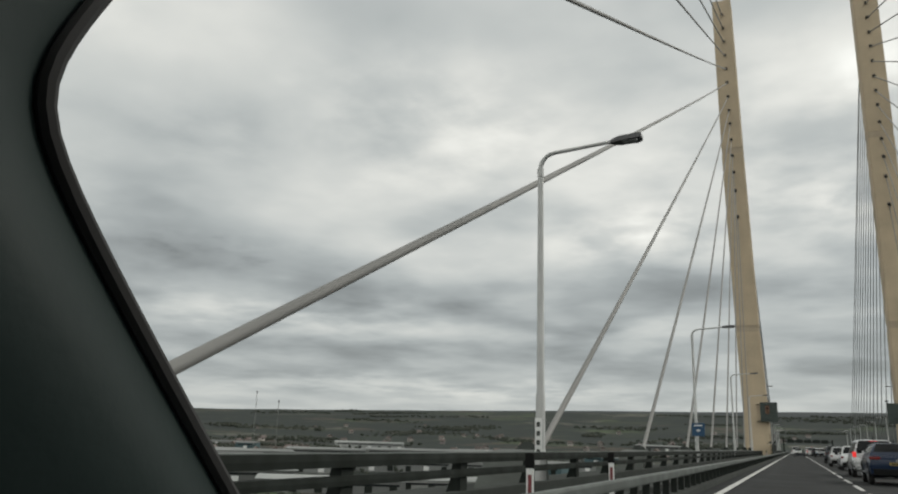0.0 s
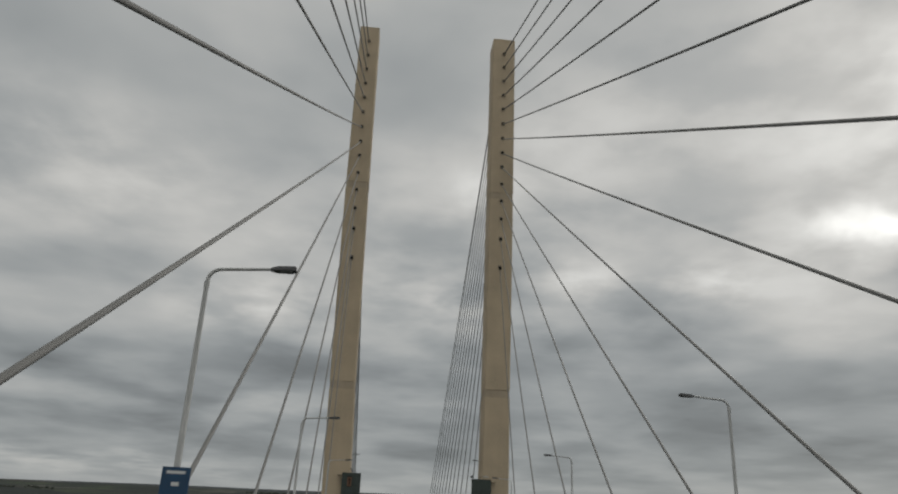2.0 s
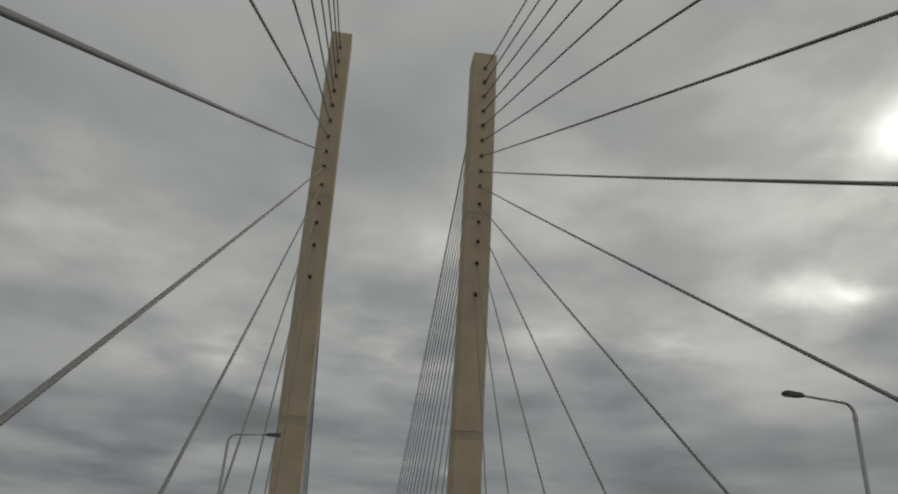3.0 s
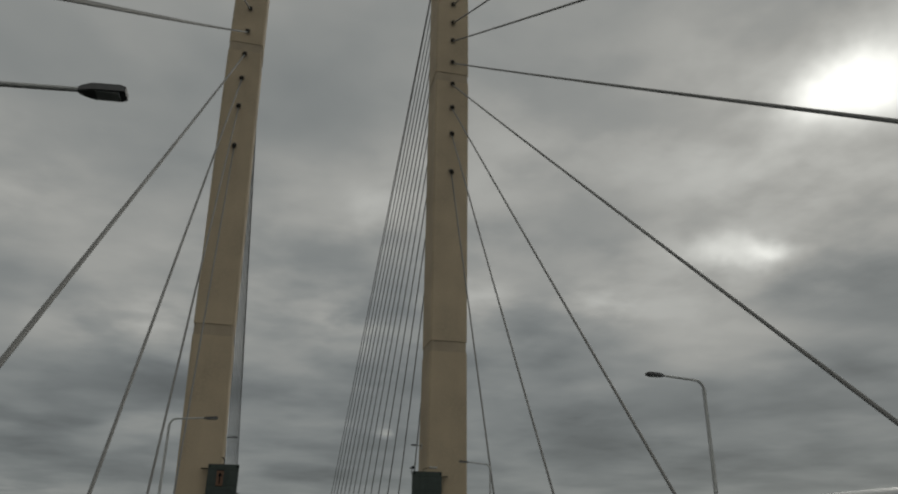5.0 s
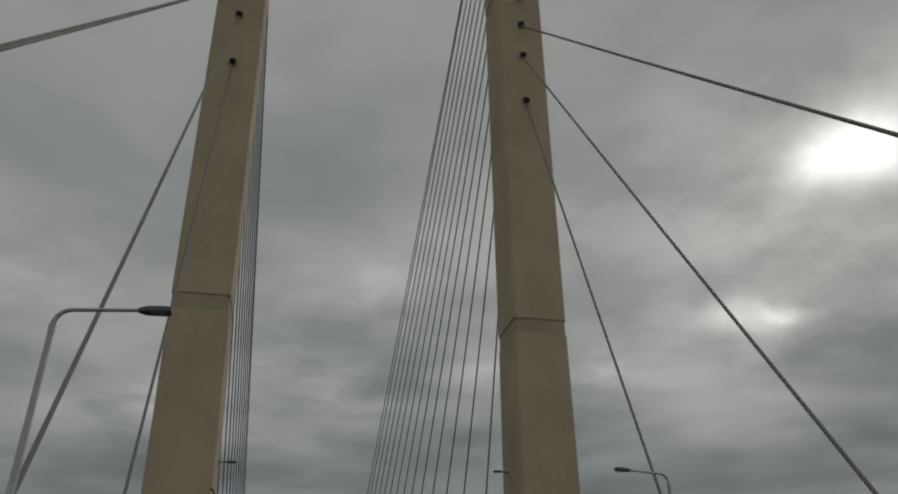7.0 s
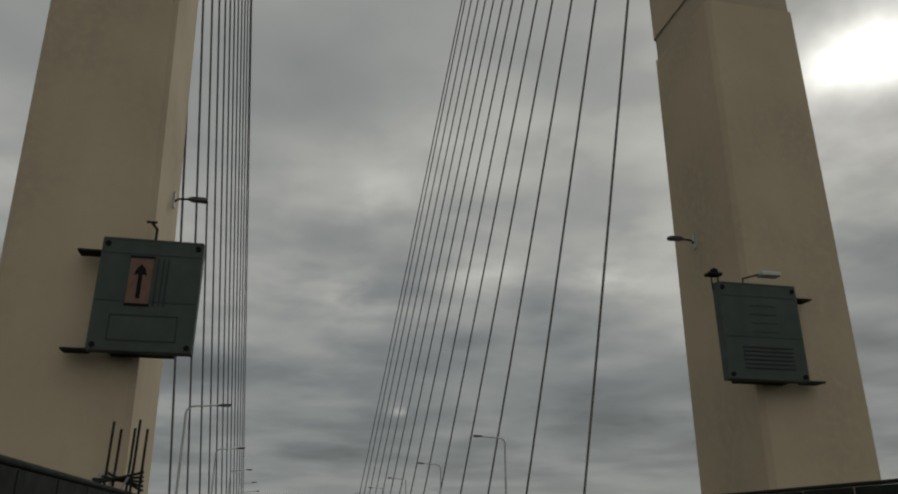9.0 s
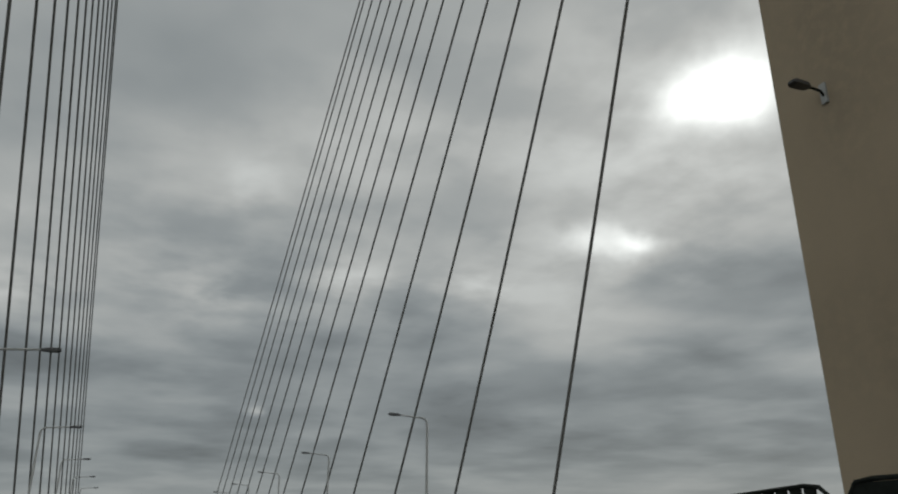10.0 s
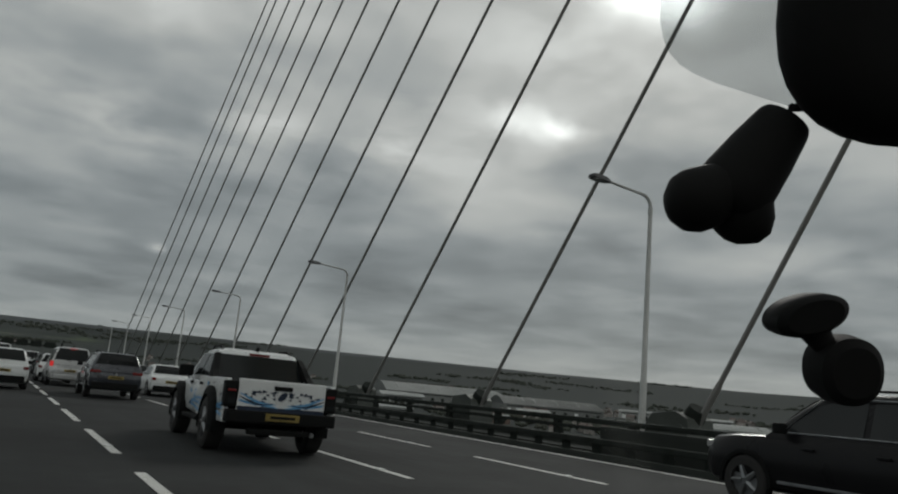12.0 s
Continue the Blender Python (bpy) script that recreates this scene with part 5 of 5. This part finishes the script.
dashcam = empty("dash_camera", pose(0.926, 137.751, 1.347, *FACE), "black dashboard camera hanging from the windscreen", "dash camera")
case = ((0.0, 0.013), (0.002, 0.0175), (0.006, 0.0195), (0.012, 0.0205), (0.03, 0.0235), (0.055, 0.0265), (0.068, 0.0265), (0.076, 0.0235), (0.081, 0.016), (0.083, 0.006))
part("case", tube([(0.033 - 0.60 * t, 0, 0.037 - 0.80 * t) for t, r in case], [r for t, r in case], 20), BLACK, dashcam, smooth=True)
part("lens_barrel", tube([(-0.008, -0.004, -0.010), (-0.026, -0.006, -0.018), (-0.036, -0.008, -0.021), (-0.044, -0.008, -0.023), (-0.050, -0.009, -0.0245), (-0.053, -0.009, -0.025)], [0.018, 0.022, 0.022, 0.019, 0.012, 0.004], 18), BLACK, dashcam, smooth=True)
part("foot", tube([(0.0, 0, -0.022), (0.002, 0, -0.034), (0.002, 0, -0.042), (0.001, 0, -0.048), (0.001, 0, -0.050)], [0.022, 0.021, 0.018, 0.011, 0.003], 16), BLACK, dashcam, smooth=True)
part("cable", tube([(0.036, 0, 0.044), (0.052, 0.01, 0.046), (0.066, 0.012, 0.038)], 0.003, 8), BLACK, dashcam, smooth=True)
part("bracket", tube([(0.018, 0.0, 0.018), (0.012, 0.055, 0.012)], 0.010, 8), BLACK, dashcam)

mount = empty("phone_mount", pose(1.013, 137.749, 1.238, *FACE), "black suction phone mount stuck to the windscreen", "phone mount")
disc = []
for y, k in ((-0.018, 0.75), (-0.013, 0.97), (0.0, 1.0), (0.012, 0.96), (0.016, 0.7)):
    disc.append([(-0.0125 + x * k * 0.98 - 0.02 * z * k, y, 0.0215 + z * k + 0.20 * x * k) for x, z in rounded(0.0268, 0.0145, 2.1)])
part("suction_cup", loft(disc), BLACK, mount, smooth=True)
part("stem", tube([(-0.008, -0.004, 0.012), (0.0, -0.004, 0.0), (0.008, -0.004, -0.012)], [0.011, 0.008, 0.010], 12), BLACK, mount, smooth=True)
part("clamp_head", loft([[(0.0135 + x * k, y, -0.017 + z * k) for x, z in rounded(0.0232, 0.0250, 2.2)] for y, k in ((-0.022, 0.7), (-0.017, 0.94), (0.0, 1.0), (0.012, 0.94), (0.016, 0.7))]), BLACK, mount, smooth=True)
part("backing", tube([(-0.012, 0.012, 0.021), (-0.006, 0.05, 0.018)], 0.008, 10), BLACK, mount)


# ---- the low land beside the bridge: sheds, houses, masts, trees ----
def on_land(az, r, off=0.0):
    x, y = r * math.sin(radians(az)), r * math.cos(radians(az))
    return x, y, land_height(x, y) + off


def shed(az, r, long, deep, high, turn, curved=False, walls=None):
    x, y, z = on_land(az, r)
    th = empty("warehouse", pose(x, y, z - 3.0, 0, 0, -az + turn), "pale metal-clad warehouse with shallow roof and loading doors" if not walls else "coloured metal-clad works building with shallow roof", "warehouse", "warehouses on the low land")
    part("wall", box((-long / 2, -deep / 2, 0), (long / 2, deep / 2, high + 3.0)), walls or SHED_WALL, th)
    h = high + 3.0
    bays = 1 if curved else max(1, int(deep // 40))
    for i in range(bays):
        y0, y1 = -deep / 2 + deep * i / bays, -deep / 2 + deep * (i + 1) / bays
        rise = 2.4 if not curved else 0.10 * deep
        out = [(y0 - 0.6, h + 0.02)] + [(y0 + (y1 - y0) * k / 10, h + 0.02 + rise * math.sin(math.pi * k / 10)) for k in range(1, 10)] + [(y1 + 0.6, h + 0.02)]
        part("roof", prism(out, "x", -long / 2 - 0.8, long / 2 + 0.8), SHED_ROOF, th)
        if curved:   # seams across the sheeted roof
            for k in range(1, 9):
                cx = -long / 2 + long * k / 9
                seam = [(a, b + 0.35) for a, b in out[1:-1]] + [(a, b + 0.05) for a, b in out[-2:0:-1]]
                part("roof_seam", prism(seam, "x", cx - 0.4, cx + 0.4), SHED_WALL, th)
    n = int(long // 16)
    for i in range(n):
        cx = -long / 2 + long * (i + 0.5) / n
        part("loading_door", box((cx - 2.6, -deep / 2 - 0.3, 3.0), (cx + 2.6, -deep / 2 + 0.2, 8.0)), RAIL_DARK if i % 3 else WHITE, th)
    part("window_band", box((-long / 2 + 4, -deep / 2 - 0.15, h - 3.2), (long / 2 - 4, -deep / 2 + 0.1, h - 1.8)), GLASS, th)
    return th


for args in ((-26.0, 1000, 150, 60, 13, 4), (-33.0, 1020, 105, 45, 11, -6), (-38.5, 940, 90, 50, 10, 8), (-19.0, 1080, 80, 40, 9, -3), (-29.5, 760, 140, 46, 9, 6), (-22.0, 780, 110, 44, 9, 2),
             (-35.0, 720, 90, 50, 10, -5), (-12.0, 1150, 90, 40, 9, 5), (-5.0, 1180, 60, 30, 9, 0), (-9.0, 1500, 80, 36, 9, 0), (-30.0, 1380, 120, 50, 10, 3), (-44.0, 880, 90, 40, 9, 0), (-16.0, 860, 70, 40, 8, 6),
             (-24.0, 560, 120, 36, 8, 4), (-33.0, 540, 100, 34, 8, -4), (-41.0, 600, 110, 40, 9, 6), (-50.0, 620, 100, 40, 9, 6),
             (16.0, 1350, 70, 36, 9, 4), (22.0, 900, 60, 40, 10, -4), (44.0, 1250, 80, 40, 10, 4), (51.0, 1100, 60, 30, 9, 0), (56.0, 980, 90, 36, 9, 6), (46.0, 820, 70, 30, 9, 2), (61.0, 860, 90, 36, 9, 0)):
    shed(*args)
for az, r, long, deep, high in ((27.0, 1420, 200, 140, 12), (34.0, 1300, 150, 110, 11), (24.0, 1180, 60, 40, 9), (44.0, 1050, 110, 60, 10), (50.5, 900, 100, 60, 10)):
    shed(az, r, long, deep, high, 12, True)


TEAL_CLAD = material("teal_cladding", (0.06, 0.11, 0.12), (0.05, 0.09, 0.10), 0.05, 0.7, vary=0.2)
RUST_CLAD = material("brown_brick_cladding", (0.14, 0.10, 0.08), (0.11, 0.08, 0.065), 0.05, 0.8, vary=0.3)
DARK_CLAD = material("dark_cladding", (0.05, 0.055, 0.058), (0.04, 0.044, 0.046), 0.05, 0.7, vary=0.3)
rng = random.Random(31)
for i in range(34):
    az = rng.uniform(-48, -8) if i < 22 else rng.uniform(14, 62)
    shed(az, rng.uniform(620, 1350), rng.uniform(24, 60), rng.uniform(14, 28), rng.uniform(5, 11), rng.uniform(-25, 25), False, (None, TEAL_CLAD, None, RUST_CLAD, DARK_CLAD)[i % 5])


def house():
    th = empty("house", pose(0, 0, -500), "small far house with dark pitched roof", "house", "far houses on the slopes")
    part("wall", box((-5.5, -4, -2), (5.5, 4, 5.4)), BRICK_WALL, th)
    part("roof", prism([(-4.5, 5.402), (4.5, 5.402), (0, 9.0)], "x", -5.9, 5.9), TILE_ROOF, th)
    part("chimney", box((3.2, -0.5, 7.4), (4.1, 0.5, 10.0)), BRICK_WALL, th)
    for x in (-3.0, 0.4, 3.0):
        part("window", box((x - 0.8, -4.1, 3.2), (x + 0.8, -3.95, 4.6)), GLASS, th)
    return th


rng = random.Random(11)
h0 = house()
spots = []
for az0, r0, n, sa, sr in ((40, 1150, 22, 6, 220), (54, 1300, 16, 6, 260), (10, 1500, 18, 8, 260), (-8, 1650, 14, 7, 240), (-25, 1700, 16, 9, 260), (-38, 1500, 10, 5, 200), (25, 1700, 14, 8, 260), (33, 1050, 12, 5, 110), (39.5, 1380, 34, 1.6, 60), (48, 1500, 20, 5, 150), (-30, 1150, 26, 9, 120), (-15, 1250, 20, 7, 150), (5, 2100, 16, 10, 260), (-34, 2100, 14, 8, 300)):
    for i in range(n):
        spots.append((rng.gauss(az0, sa), r0 + rng.gauss(0, sr), rng.uniform(0, 180)))
for i, (az, r, turn) in enumerate(spots):
    x, y, z = on_land(az, max(620, r))
    if i == 0:
        h0.matrix_world = pose(x, y, z, 0, 0, turn)
    else:
        copy_thing(h0, pose(x, y, z, 0, 0, turn))

for az, r, high in ((-38.4, 1150, 84), (-36.8, 1180, 72)):
    x, y, z = on_land(az, r)
    ms = empty("mast", pose(x, y, z), "thin pale lattice mast far off on the low land", "mast", "far masts")
    for a, b in ((-1.6, -1.6), (1.6, -1.6), (0, 1.8)):
        part("leg", tube([(a, b, -2), (a * 0.15, b * 0.15, high)], 0.13, 5), SHED_WALL, ms)
    for k in range(7):
        zz = high * (k + 1) / 8
        s = 1.6 * (1 - 0.85 * (k + 1) / 8)
        part("brace", tube([(-s, -s, zz), (s, -s, zz + 4)], 0.1, 4), SHED_WALL, ms)
    part("head", box((-0.7, -0.7, high - 3), (0.7, 0.7, high)), LAMP_HEAD, ms)


# trees and hedges: many small leafless and evergreen clumps
def grove(name, spots, seed, label):
    rng = random.Random(seed)
    verts, faces = [], []
    t = (1 + 5 ** 0.5) / 2
    ico = [Vector(v).normalized() for v in ((-1, t, 0), (1, t, 0), (-1, -t, 0), (1, -t, 0), (0, -1, t), (0, 1, t), (0, -1, -t), (0, 1, -t), (t, 0, -1), (t, 0, 1), (-t, 0, -1), (-t, 0, 1))]
    tri = ((0, 11, 5), (0, 5, 1), (0, 1, 7), (0, 7, 10), (0, 10, 11), (1, 5, 9), (5, 11, 4), (11, 10, 2), (10, 7, 6), (7, 1, 8), (3, 9, 4), (3, 4, 2), (3, 2, 6), (3, 6, 8), (3, 8, 9), (4, 9, 5), (2, 4, 11), (6, 2, 10), (8, 6, 7), (9, 8, 1))
    for x, y, z, size in spots:
        for j in range(3):
            o = Vector((x + rng.gauss(0, size * 0.45), y + rng.gauss(0, size * 0.45), z + size * rng.uniform(0.3, 0.9)))
            n = len(verts)
            s = size * rng.uniform(0.35, 0.7)
            verts += [o + Vector((v.x, v.y, v.z * rng.uniform(0.7, 1.2))) * s * rng.uniform(0.65, 1.2) for v in ico]
            faces += [(a + n, b + n, c + n) for a, b, c in tri]
    me = bpy.data.meshes.new(name)
    me.from_pydata(verts, [], faces)
    me.materials.append(WOODS)
    return tagged(new(name, me), label, "trees", kind="stuff")


rng = random.Random(21)
for name, count, r_lo, r_hi, trees, lo, hi, label in (("near_trees", 60, 430, 1000, 16, 2.6, 5.0, "dark bare trees and scrub between the sheds"),
                                                    ("far_trees", 90, 900, 2300, 60, 3.5, 6.0, "belts of dark woodland across the valley"),
                                                    ("hill_trees", 45, 2200, 4000, 70, 4.5, 8.0, "dark wooded slopes of the far hills")):
    spots = []
    for i in range(count):   # each belt runs roughly across the slope
        az, r, turn = rng.uniform(-68, 74), rng.uniform(r_lo, r_hi), rng.gauss(0, 0.6)
        cx, cy = r * math.sin(radians(az)), r * math.cos(radians(az))
        run, deep = trees * rng.uniform(2.5, 7.0), rng.uniform(6.0, 30.0) * (1 + r / 1500)
        for k in range(trees):
            u, v = rng.uniform(-0.5, 0.5) * run, rng.gauss(0, 0.5) * deep + 14 * math.sin(k * 0.7 + i)
            a = -radians(az) + turn
            x, y = cx + u * math.cos(a) - v * math.sin(a), cy + u * math.sin(a) + v * math.cos(a)
            if abs(x - 5.5) < 60 and r < 900:
                continue
            spots.append((x, y, land_height(x, y) - 1.0, rng.uniform(lo, hi)))
    grove(name, spots, 5, label)
